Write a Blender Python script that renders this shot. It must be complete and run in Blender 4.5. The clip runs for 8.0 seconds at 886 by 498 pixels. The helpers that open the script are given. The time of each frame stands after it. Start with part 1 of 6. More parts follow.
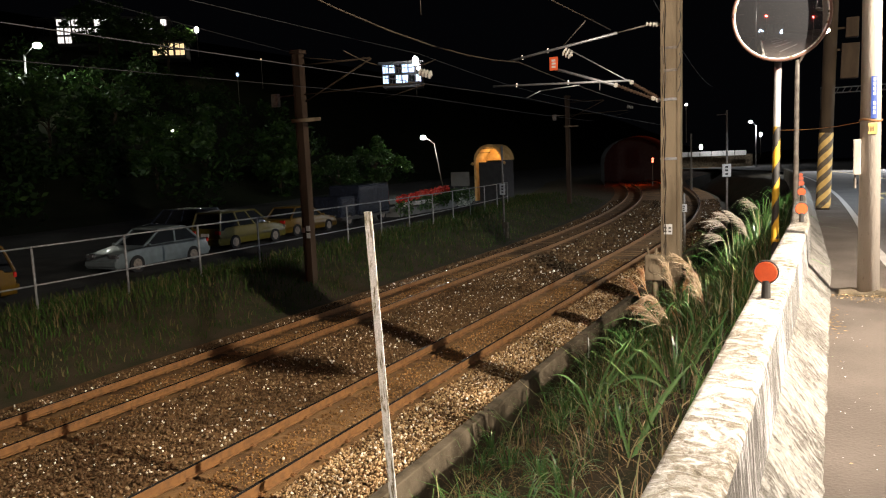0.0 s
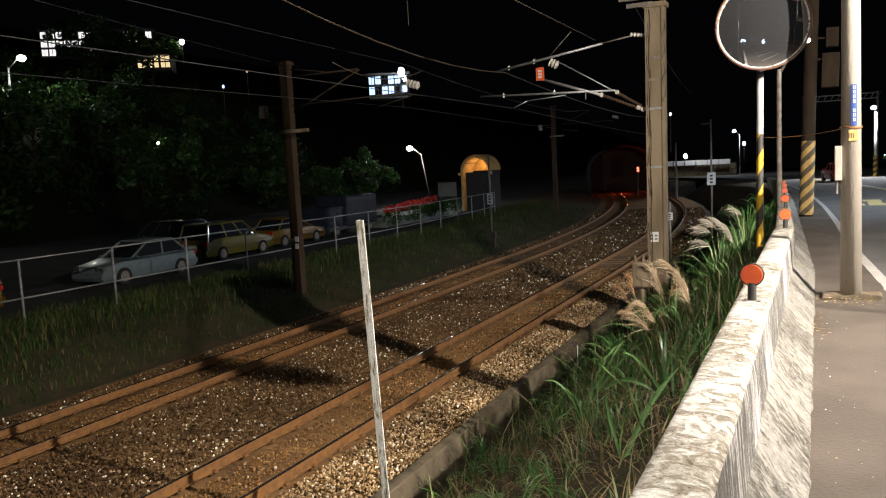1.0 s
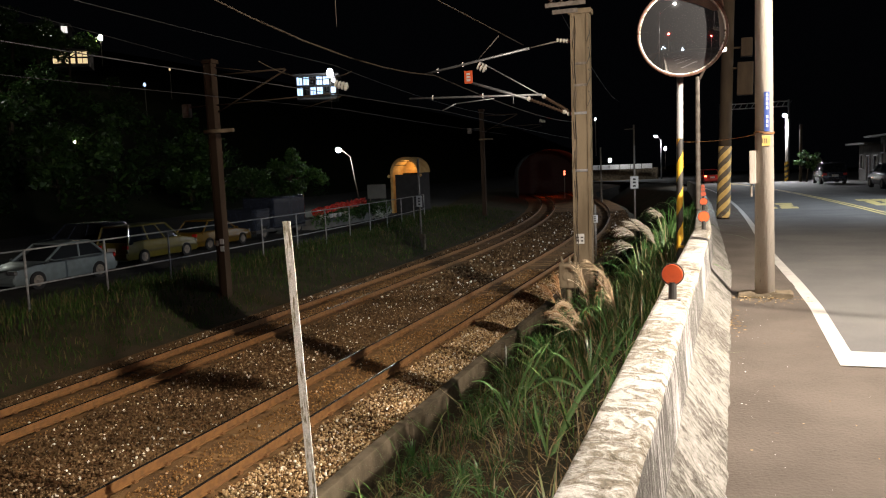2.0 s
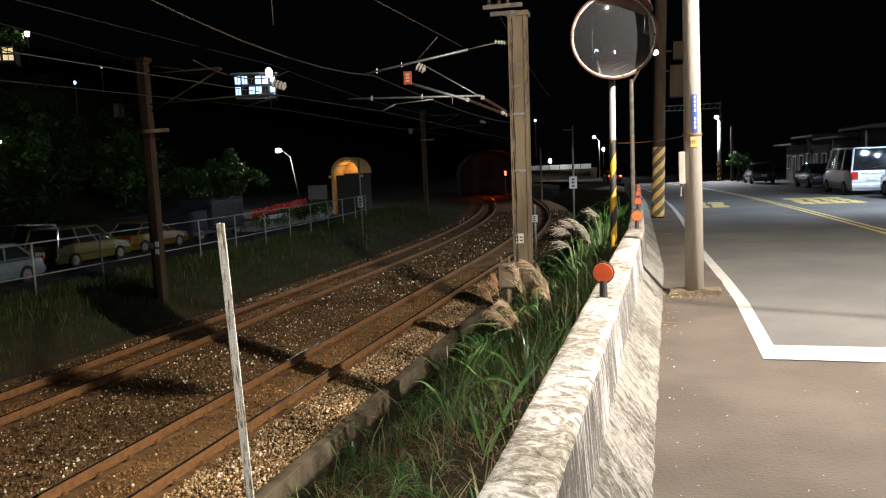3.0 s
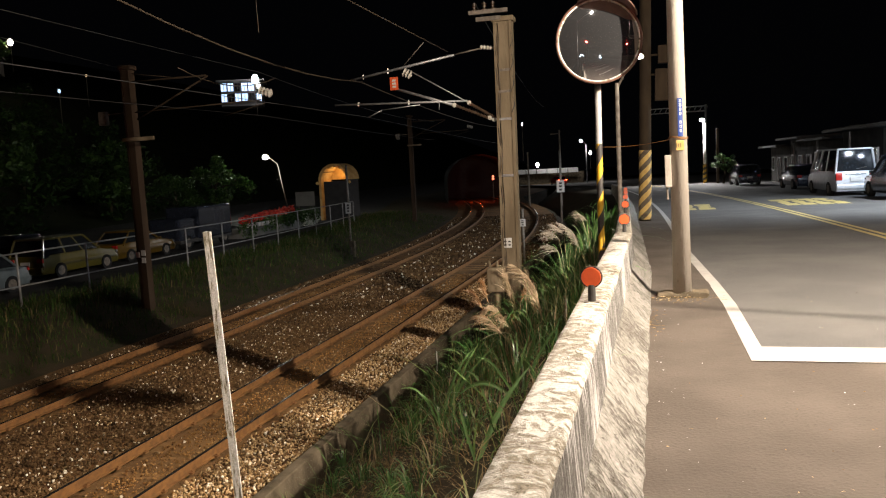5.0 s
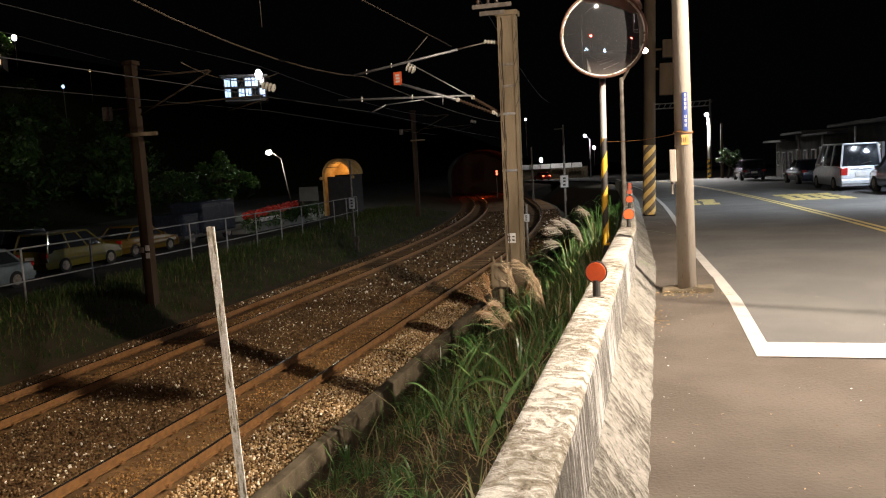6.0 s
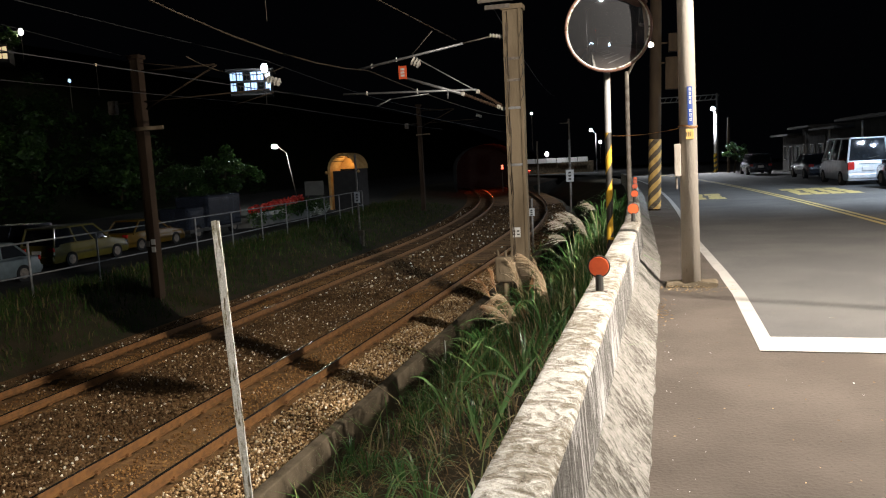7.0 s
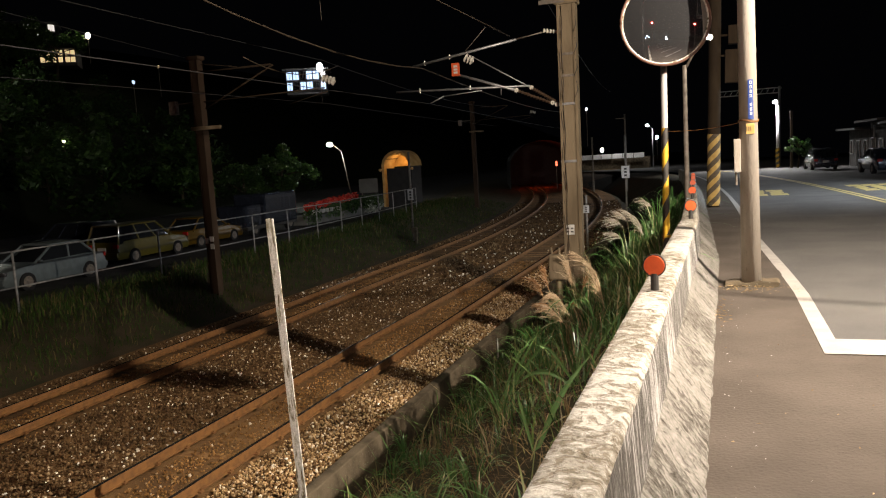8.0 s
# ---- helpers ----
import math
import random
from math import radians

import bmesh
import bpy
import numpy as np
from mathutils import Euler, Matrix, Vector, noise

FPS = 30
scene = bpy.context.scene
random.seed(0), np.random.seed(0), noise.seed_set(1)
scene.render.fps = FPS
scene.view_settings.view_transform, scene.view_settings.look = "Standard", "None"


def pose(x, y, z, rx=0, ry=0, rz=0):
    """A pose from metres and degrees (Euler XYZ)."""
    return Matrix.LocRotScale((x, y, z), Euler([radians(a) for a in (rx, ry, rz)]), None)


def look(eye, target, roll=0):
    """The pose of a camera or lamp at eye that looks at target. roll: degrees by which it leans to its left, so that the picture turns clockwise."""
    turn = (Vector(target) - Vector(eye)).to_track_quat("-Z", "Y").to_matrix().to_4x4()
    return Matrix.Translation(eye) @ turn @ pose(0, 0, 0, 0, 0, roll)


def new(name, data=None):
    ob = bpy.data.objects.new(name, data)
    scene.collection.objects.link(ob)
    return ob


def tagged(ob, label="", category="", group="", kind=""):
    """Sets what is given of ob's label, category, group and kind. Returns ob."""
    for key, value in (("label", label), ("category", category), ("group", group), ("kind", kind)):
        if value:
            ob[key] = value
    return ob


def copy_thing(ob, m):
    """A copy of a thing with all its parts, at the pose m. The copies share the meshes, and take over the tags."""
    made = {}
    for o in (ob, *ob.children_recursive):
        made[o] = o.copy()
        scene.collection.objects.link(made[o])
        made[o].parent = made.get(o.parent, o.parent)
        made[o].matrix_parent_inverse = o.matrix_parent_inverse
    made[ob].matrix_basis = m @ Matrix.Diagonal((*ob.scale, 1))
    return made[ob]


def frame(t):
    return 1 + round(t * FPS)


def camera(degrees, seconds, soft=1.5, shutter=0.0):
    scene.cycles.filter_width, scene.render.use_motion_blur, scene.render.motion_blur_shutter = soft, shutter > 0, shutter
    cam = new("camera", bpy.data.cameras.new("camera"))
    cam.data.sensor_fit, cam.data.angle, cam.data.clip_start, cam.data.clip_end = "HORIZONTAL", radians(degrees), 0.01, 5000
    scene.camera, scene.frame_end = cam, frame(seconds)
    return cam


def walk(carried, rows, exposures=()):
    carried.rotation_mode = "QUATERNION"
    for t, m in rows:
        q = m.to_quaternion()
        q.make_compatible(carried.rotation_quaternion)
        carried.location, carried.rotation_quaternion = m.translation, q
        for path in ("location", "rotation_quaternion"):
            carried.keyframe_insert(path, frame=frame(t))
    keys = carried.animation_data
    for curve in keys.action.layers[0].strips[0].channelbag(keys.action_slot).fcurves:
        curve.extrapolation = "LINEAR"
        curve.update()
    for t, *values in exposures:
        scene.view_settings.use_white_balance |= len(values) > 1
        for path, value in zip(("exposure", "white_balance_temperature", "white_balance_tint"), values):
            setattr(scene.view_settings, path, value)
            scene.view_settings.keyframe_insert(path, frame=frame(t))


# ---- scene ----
cam = camera(60.4, 8.0, soft=1.15)
PATH = [
    (0.0, pose(-0.049, 0.061, 1.627, 83.07, 2.47, 26.66)),
    (0.5, pose(-0.030, -0.063, 1.612, 83.54, 2.88, 26.27)),
    (1.0, pose(-0.045, -0.049, 1.608, 83.82, 2.82, 25.64)),
    (1.5, pose(-0.037, -0.059, 1.610, 83.73, 2.47, 21.67)),
    (2.0, pose(-0.043, -0.028, 1.594, 83.77, 2.38, 20.37)),
    (3.3, pose(0.026, -0.021, 1.598, 83.55, 2.49, 15.17)),
    (3.5, pose(0.019, -0.029, 1.605, 83.53, 2.56, 15.00)),
    (4.0, pose(0.021, -0.026, 1.603, 83.83, 2.73, 14.91)),
    (4.5, pose(0.021, -0.022, 1.605, 83.97, 2.90, 15.01)),
    (6.0, pose(0.010, 0.009, 1.600, 83.60, 3.05, 15.39)),
    (6.5, pose(0.019, 0.006, 1.601, 83.32, 2.98, 15.61)),
    (7.0, pose(0.029, 0.002, 1.600, 83.19, 3.03, 15.81)),
    (7.5, pose(0.035, 0.029, 1.600, 83.10, 3.20, 16.86)),
    (8.0, pose(0.034, 0.046, 1.603, 83.19, 3.41, 19.82)),
]
walk(cam, PATH, [(0.0, 0.9, 6600, 11), (0.5, 0.85, 6600, 11), (0.75, 0.7, 6500, 11), (0.95, 0.62, 6250, 10), (1.6, 0.58, 6250, 10), (1.8, 0.55, 6500, 11), (2.6, 0.55, 6500, 11), (2.9, 0.55, 6250, 10), (3.7, 0.55, 6250, 10), (3.9, 0.52, 6850, 12), (4.6, 0.46, 6850, 12), (6.6, 0.34, 6850, 12), (6.8, 0.32, 6250, 10), (7.6, 0.30, 6250, 10), (7.8, 0.30, 6850, 12), (8.0, 0.30, 6850, 12)])

# ---------------------------------------------------------------- world and lights
world = bpy.data.worlds.new("night_sky")
scene.world = world
world.use_nodes = True
world.node_tree.nodes["Background"].inputs[0].default_value = (0.55, 0.6, 0.8, 1)
world.node_tree.nodes["Background"].inputs[1].default_value = 0.0009


def lamp(name, kind, place, power, colour, radius=0.1, target=None, cone=None, blend=0.5):
    data = bpy.data.lights.new(name, kind)
    data.energy, data.color, data.shadow_soft_size = power, colour, radius
    if cone:
        data.spot_size, data.spot_blend = radians(cone), blend
    ob = new(name, data)
    ob.matrix_world = look(place, target) if target else pose(*place)
    return ob


lamp("street_light_near", "SPOT", (5.9, 5.36, 5.5), 10500, (1.0, 0.895, 0.77), 0.06, (-2.0, 12.0, -1.3), 150, 1.0)
# Added fill for bank, wall and pavement; no such lamp is in sight.
lamp("fill_light_behind", "SPOT", (1.0, 0.6, 9.5), 3300, (1.0, 0.93, 0.83), 0.12, (0.4, 2.4, 0.0), 108, 1.0)
lamp("street_light_houses", "SPOT", (11.0, 25.5, 6.5), 9000, (0.74, 0.86, 1.0), 0.12, (6.0, 28.5, 0.0), 120, 0.9)
lamp("street_light_bend", "SPOT", (5.05, 80, 4.9), 9000, (0.95, 0.97, 1.0), 0.2, (3.6, 76.0, -1.2), 116, 0.5)
lamp("street_light_far", "POINT", (-11.9, 140, 5.0), 700, (0.95, 0.97, 1.0), 0.2)
lamp("street_light_side", "POINT", (-0.05, 16.9, 3.62), 25, (1.0, 0.97, 0.9), 0.1)
lamp("car_park_light", "POINT", (-31.9, 59.8, 3.1), 800, (0.95, 1.0, 0.92), 0.2)
lamp("hill_light", "POINT", (-68.2, 50, 13.6), 200, (0.92, 1.0, 0.88), 0.2)
lamp("arch_light", "POINT", (-23.6, 56.2, 1.75), 30, (1.0, 0.66, 0.28), 0.1)
lamp("eave_light", "POINT", (10.0, 33.5, 2.3), 380, (0.6, 0.75, 1.0), 0.1)
lamp("tunnel_signal_light", "POINT", (-19.4, 86.5, -0.8), 95, (1.0, 0.1, 0.02), 0.15)


# ---------------------------------------------------------------- materials
def noise_mat(name, c1, c2, scale=8.0, rough=0.8, bump=0.3, metal=0.0, c3=None, fine=60.0, streak=None, obj_random=0.0, emit=None, cut=(0.4, 0.62)):
    """Two tones mixed by a coarse and a fine noise, with relief."""
    m = bpy.data.materials.new(name)
    m.use_nodes = True
    nt = m.node_tree
    b = nt.nodes["Principled BSDF"]
    b.inputs["Roughness"].default_value, b.inputs["Metallic"].default_value = rough, metal
    b.inputs["Specular IOR Level"].default_value = 0.12 if rough >= 0.85 else 0.5
    tc = nt.nodes.new("ShaderNodeTexCoord")
    mp = nt.nodes.new("ShaderNodeMapping")
    if streak:
        mp.inputs["Scale"].default_value = streak
    nt.links.new(tc.outputs["Object"], mp.inputs[0])

    def tex(s, detail=6):
        n = nt.nodes.new("ShaderNodeTexNoise")
        n.inputs["Scale"].default_value, n.inputs["Detail"].default_value = s, detail
        nt.links.new(mp.outputs[0], n.inputs["Vector"])
        return n

    def ramp(src, lo, hi):
        r = nt.nodes.new("ShaderNodeMapRange")
        r.inputs[1].default_value, r.inputs[2].default_value = lo, hi
        nt.links.new(src, r.inputs[0])
        return r.outputs[0]

    def mix(fac, a, c):
        x = nt.nodes.new("ShaderNodeMix")
        x.data_type = "RGBA"
        nt.links.new(fac, x.inputs[0]) if not isinstance(fac, float) else None
        for k, v in ((6, a), (7, c)):
            if isinstance(v, tuple):
                x.inputs[k].default_value = (*v, 1)
            else:
                nt.links.new(v, x.inputs[k])
        return x.outputs[2]

    coarse, grain = tex(scale), tex(fine, 3)
    col = mix(ramp(coarse.outputs[0], *cut), c1, c2)
    dark = tuple(0.6 * v for v in c1)
    col = mix(ramp(grain.outputs[0], 0.62, 0.85), col, c3 or dark)
    if obj_random:
        info = nt.nodes.new("ShaderNodeObjectInfo")
        hsv = nt.nodes.new("ShaderNodeHueSaturation")
        nt.links.new(col, hsv.inputs["Color"])
        r = nt.nodes.new("ShaderNodeMapRange")
        r.inputs[3].default_value, r.inputs[4].default_value = 1 - obj_random, 1 + obj_random
        nt.links.new(info.outputs["Random"], r.inputs[0])
        nt.links.new(r.outputs[0], hsv.inputs["Value"])
        col = hsv.outputs[0]
    nt.links.new(col, b.inputs["Base Color"])
    if bump:
        bp = nt.nodes.new("ShaderNodeBump")
        bp.inputs["Strength"].default_value, bp.inputs["Distance"].default_value = bump, 0.02
        add = nt.nodes.new("ShaderNodeMath")
        nt.links.new(coarse.outputs[0], add.inputs[0])
        nt.links.new(grain.outputs[0], add.inputs[1])
        nt.links.new(add.outputs[0], bp.inputs["Height"])
        nt.links.new(bp.outputs[0], b.inputs["Normal"])
    return m


def island_mat(name, stops, rough=0.8, spec=0.3, trans=0.0):
    """Each loose piece takes its own tone from a ramp."""
    m = bpy.data.materials.new(name)
    m.use_nodes = True
    nt = m.node_tree
    b = nt.nodes["Principled BSDF"]
    b.inputs["Roughness"].default_value = rough
    b.inputs["Specular IOR Level"].default_value = spec
    g = nt.nodes.new("ShaderNodeNewGeometry")
    r = nt.nodes.new("ShaderNodeValToRGB")
    e = r.color_ramp.elements
    while len(e) < len(stops):
        e.new(0.5)
    for k, (p, c) in enumerate(stops):
        e[k].position, e[k].color = p, (*c, 1)
    nt.links.new(g.outputs["Random Per Island"], r.inputs[0])
    n = nt.nodes.new("ShaderNodeTexNoise")
    n.inputs["Scale"].default_value = 0.7
    h = nt.nodes.new("ShaderNodeHueSaturation")
    q = nt.nodes.new("ShaderNodeMapRange")
    q.inputs[1].default_value, q.inputs[2].default_value, q.inputs[3].default_value, q.inputs[4].default_value = 0.3, 0.7, 0.6, 1.3
    tc = nt.nodes.new("ShaderNodeTexCoord")
    nt.links.new(tc.outputs["Object"], n.inputs["Vector"])
    nt.links.new(n.outputs[0], q.inputs[0])
    nt.links.new(q.outputs[0], h.inputs["Value"])
    nt.links.new(r.outputs[0], h.inputs["Color"])
    nt.links.new(h.outputs[0], b.inputs["Base Color"])
    if trans:
        t = nt.nodes.new("ShaderNodeBsdfTranslucent")
        mx = nt.nodes.new("ShaderNodeMixShader")
        mx.inputs[0].default_value = trans
        nt.links.new(h.outputs[0], t.inputs[0])
        nt.links.new(b.outputs[0], mx.inputs[1])
        nt.links.new(t.outputs[0], mx.inputs[2])
        nt.links.new(mx.outputs[0], nt.nodes["Material Output"].inputs[0])
    return m


def flaked_mat(name, stops, scale, turn, stretch, bump, distort=0.5, grain=55.0):
    """Old paint: layers that end in ragged edges, over a fine grit."""
    m = bpy.data.materials.new(name)
    m.use_nodes = True
    nt = m.node_tree
    b = nt.nodes["Principled BSDF"]
    b.inputs["Roughness"].default_value, b.inputs["Specular IOR Level"].default_value = 0.92, 0.12
    tc = nt.nodes.new("ShaderNodeTexCoord")
    spin, mp = nt.nodes.new("ShaderNodeMapping"), nt.nodes.new("ShaderNodeMapping")
    spin.inputs["Rotation"].default_value = [radians(a) for a in turn]
    mp.inputs["Scale"].default_value = stretch
    nt.links.new(tc.outputs["Object"], spin.inputs[0])
    nt.links.new(spin.outputs[0], mp.inputs[0])

    def tex(s, vec, detail, rough, dist=0.0):
        n = nt.nodes.new("ShaderNodeTexNoise")
        for key, val in (("Scale", s), ("Detail", detail), ("Roughness", rough), ("Distortion", dist)):
            n.inputs[key].default_value = val
        nt.links.new(vec, n.inputs["Vector"])
        return n.outputs[0]

    def math_node(op, a, c):
        n = nt.nodes.new("ShaderNodeMath")
        n.operation = op
        for k, v in enumerate((a, c)):
            if isinstance(v, float):
                n.inputs[k].default_value = v
            else:
                nt.links.new(v, n.inputs[k])
        return n.outputs[0]

    layers = tex(scale, mp.outputs[0], 9, 0.68, distort)
    drift = tex(1.3, tc.outputs["Object"], 3, 0.5)
    lift = math_node("ADD", layers, math_node("MULTIPLY", math_node("SUBTRACT", drift, 0.5), 0.45))
    r = nt.nodes.new("ShaderNodeValToRGB")
    e = r.color_ramp.elements
    while len(e) < len(stops):
        e.new(0.5)
    for k, (p, c) in enumerate(stops):
        e[k].position, e[k].color = p, (*c, 1)
    nt.links.new(lift, r.inputs[0])
    grit = tex(grain, tc.outputs["Object"], 4, 0.6)
    hsv = nt.nodes.new("ShaderNodeHueSaturation")
    q = nt.nodes.new("ShaderNodeMapRange")
    q.inputs[1].default_value, q.inputs[2].default_value, q.inputs[3].default_value, q.inputs[4].default_value = 0.3, 0.7, 0.72, 1.2
    nt.links.new(grit, q.inputs[0])
    nt.links.new(q.outputs[0], hsv.inputs["Value"])
    nt.links.new(r.outputs[0], hsv.inputs["Color"])
    nt.links.new(hsv.outputs[0], b.inputs["Base Color"])
    step = nt.nodes.new("ShaderNodeMapRange")
    step.inputs[1].default_value, step.inputs[2].default_value = stops[1][0], stops[-2][0]
    nt.links.new(lift, step.inputs[0])
    bp = nt.nodes.new("ShaderNodeBump")
    bp.inputs["Strength"].default_value, bp.inputs["Distance"].default_value = bump, 0.006
    nt.links.new(math_node("ADD", step.outputs[0], math_node("MULTIPLY", grit, 0.9)), bp.inputs["Height"])
    nt.links.new(bp.outputs[0], b.inputs["Normal"])
    return m


def glow(name, colour, strength):
    m = bpy.data.materials.new(name)
    m.use_nodes = True
    b = m.node_tree.nodes["Principled BSDF"]
    b.inputs["Base Color"].default_value = (*[0.8 * c for c in colour], 1)
    b.inputs["Emission Color"].default_value, b.inputs["Emission Strength"].default_value = (*colour, 1), strength
    return m


def plain(name, c, rough=0.5, metal=0.0, coat=0.0):
    m = noise_mat(name, c, tuple(0.82 * v for v in c), 5.0, rough, 0.04, metal, fine=90)
    m.node_tree.nodes["Principled BSDF"].inputs["Coat Weight"].default_value = coat
    return m


M_ASPHALT = noise_mat("asphalt", (0.085, 0.081, 0.077), (0.11, 0.104, 0.097), 0.7, 0.85, 0.25, c3=(0.15, 0.14, 0.13), fine=220)
M_SHOULDER = noise_mat("worn_asphalt", (0.074, 0.061, 0.05), (0.096, 0.08, 0.066), 1.1, 0.9, 0.35, c3=(0.048, 0.04, 0.032), fine=45)
M_PAINT = noise_mat("road_paint", (0.38, 0.355, 0.325), (0.31, 0.29, 0.265), 4, 0.7, 0.2, c3=(0.20, 0.185, 0.165), fine=90)
M_YELLOW_PAINT = noise_mat("yellow_road_paint", (0.46, 0.35, 0.11), (0.38, 0.29, 0.10), 6, 0.7, 0.15, c3=(0.3, 0.22, 0.08), fine=120)
M_EARTH = noise_mat("earth", (0.055, 0.041, 0.025), (0.034, 0.034, 0.017), 1.5, 0.95, 0.8, fine=30)
M_LOT = noise_mat("car_park_surface", (0.03, 0.03, 0.03), (0.045, 0.043, 0.04), 1.0, 0.9, 0.3, fine=90)
M_BALLAST = noise_mat("ballast_bed", (0.15, 0.083, 0.034), (0.085, 0.047, 0.021), 0.9, 0.95, 1.0, c3=(0.22, 0.14, 0.075), fine=30)
M_STONE = island_mat("ballast_stone", [(0.0, (0.05, 0.028, 0.013)), (0.4, (0.10, 0.058, 0.026)), (0.85, (0.18, 0.11, 0.053)), (0.955, (0.36, 0.26, 0.15)), (0.985, (0.85, 0.78, 0.66))], 0.9, 0.1)
M_RUST_STONE = island_mat("rust_stained_stone", [(0.0, (0.15, 0.074, 0.024)), (0.6, (0.25, 0.132, 0.045)), (0.97, (0.34, 0.19, 0.075)), (1.0, (0.6, 0.5, 0.38))], 0.9, 0.1)
M_PALE_STONE = island_mat("pale_ballast_stone", [(0.0, (0.20, 0.118, 0.052)), (0.4, (0.35, 0.225, 0.108)), (0.85, (0.52, 0.365, 0.195)), (0.97, (0.80, 0.69, 0.52))], 0.9, 0.1)
M_RUST = noise_mat("rusty_rail", (0.20, 0.09, 0.024), (0.135, 0.06, 0.017), 9, 0.8, 0.25, 0.05, fine=70)
M_HEAD = noise_mat("worn_rail_head", (0.30, 0.25, 0.20), (0.38, 0.33, 0.28), 4, 0.24, 0.0, 0.95, fine=60)
M_SLEEPER = noise_mat("concrete_sleeper", (0.21, 0.118, 0.05), (0.15, 0.08, 0.034), 6, 0.9, 0.4, obj_random=0.25)
M_KERB = noise_mat("dark_concrete", (0.12, 0.095, 0.063), (0.06, 0.047, 0.03), 3, 0.9, 0.4, c3=(0.20, 0.175, 0.14), fine=40)
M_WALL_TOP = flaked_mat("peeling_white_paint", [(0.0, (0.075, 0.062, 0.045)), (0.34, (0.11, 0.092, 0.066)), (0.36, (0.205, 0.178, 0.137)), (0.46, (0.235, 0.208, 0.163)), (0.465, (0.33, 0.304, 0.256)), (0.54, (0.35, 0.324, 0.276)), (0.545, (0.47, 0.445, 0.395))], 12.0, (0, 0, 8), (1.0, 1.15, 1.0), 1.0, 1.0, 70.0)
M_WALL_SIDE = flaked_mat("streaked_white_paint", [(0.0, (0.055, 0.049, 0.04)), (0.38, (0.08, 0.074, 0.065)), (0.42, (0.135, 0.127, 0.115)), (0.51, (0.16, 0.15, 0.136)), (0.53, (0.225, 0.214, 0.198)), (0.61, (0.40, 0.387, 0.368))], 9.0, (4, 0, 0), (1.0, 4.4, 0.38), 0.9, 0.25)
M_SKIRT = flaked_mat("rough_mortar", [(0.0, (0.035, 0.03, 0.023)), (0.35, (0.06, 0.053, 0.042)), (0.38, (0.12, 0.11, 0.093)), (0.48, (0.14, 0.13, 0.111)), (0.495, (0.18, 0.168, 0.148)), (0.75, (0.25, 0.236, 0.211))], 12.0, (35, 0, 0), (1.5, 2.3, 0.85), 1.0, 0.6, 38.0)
M_CONCRETE = noise_mat("pole_concrete", (0.29, 0.255, 0.213), (0.35, 0.315, 0.27), 3, 0.85, 0.25, c3=(0.18, 0.15, 0.115), fine=60, streak=(1, 1, 0.25))
M_MAST = noise_mat("mast_concrete", (0.20, 0.155, 0.10), (0.125, 0.095, 0.06), 2.5, 0.9, 0.4, c3=(0.11, 0.095, 0.07), fine=40, streak=(1, 1, 0.25))
M_FAR_MAST = noise_mat("far_mast_concrete", (0.052, 0.034, 0.022), (0.036, 0.023, 0.015), 2.5, 0.9, 0.3, fine=40, streak=(1, 1, 0.25))
M_STEEL = noise_mat("galvanised_steel", (0.42, 0.42, 0.42), (0.30, 0.30, 0.30), 14, 0.45, 0.08, 0.7, fine=120)
M_RAILING = noise_mat("grey_railing_steel", (0.26, 0.26, 0.255), (0.17, 0.165, 0.155), 8, 0.6, 0.1, 0.3, fine=60)
# House plaster darkened, so the further houses' shade sits in the colour.
M_SHADED_PLASTER = noise_mat("shaded_plaster", (0.055, 0.05, 0.045), (0.035, 0.033, 0.03), 1.2, 0.9, 0.15, fine=14)
M_DULL = noise_mat("dull_steel", (0.20, 0.17, 0.14), (0.12, 0.10, 0.08), 10, 0.7, 0.1, 0.3, fine=80)
M_WIRE = plain("copper_wire", (0.075, 0.055, 0.036), 0.5, 0.4)
M_CABLE = plain("black_cable", (0.02, 0.02, 0.02), 0.6)
M_WHITE = noise_mat("white_enamel", (0.56, 0.55, 0.525), (0.46, 0.45, 0.425), 5, 0.5, 0.05, c3=(0.36, 0.345, 0.315), fine=60)
M_POST = flaked_mat("flaking_white_post", [(0.0, (0.06, 0.05, 0.03)), (0.38, (0.15, 0.12, 0.07)), (0.42, (0.34, 0.31, 0.22)), (0.47, (0.60, 0.58, 0.49)), (0.52, (0.74, 0.72, 0.66)), (0.8, (0.80, 0.78, 0.73))], 11.0, (0, 0, 0), (3.0, 3.0, 0.45), 0.5, 0.3)
M_POLE_PAINT = noise_mat("dull_white_pole_paint", (0.36, 0.35, 0.335), (0.29, 0.28, 0.265), 6, 0.6, 0.08, c3=(0.2, 0.18, 0.15), fine=50, streak=(1, 1, 0.3))
M_YELLOW = noise_mat("yellow_band", (0.58, 0.34, 0.022), (0.46, 0.265, 0.02), 9, 0.5, 0.05, c3=(0.28, 0.16, 0.03), fine=70)
M_BLACK = noise_mat("black_band", (0.025, 0.023, 0.02), (0.045, 0.04, 0.035), 9, 0.55, 0.05, fine=70)
M_OLD_YELLOW = noise_mat("faded_yellow_band", (0.50, 0.33, 0.10), (0.40, 0.25, 0.07), 9, 0.8, 0.1, fine=50)
M_OLD_BLACK = noise_mat("faded_black_band", (0.10, 0.075, 0.045), (0.07, 0.05, 0.03), 9, 0.8, 0.1, fine=50)
M_BROWN_POLE = noise_mat("brown_pole", (0.048, 0.034, 0.021), (0.033, 0.023, 0.015), 4, 0.85, 0.2, fine=50, streak=(1, 1, 0.3))
M_BLUE = plain("blue_plate", (0.014, 0.04, 0.17), 0.4)
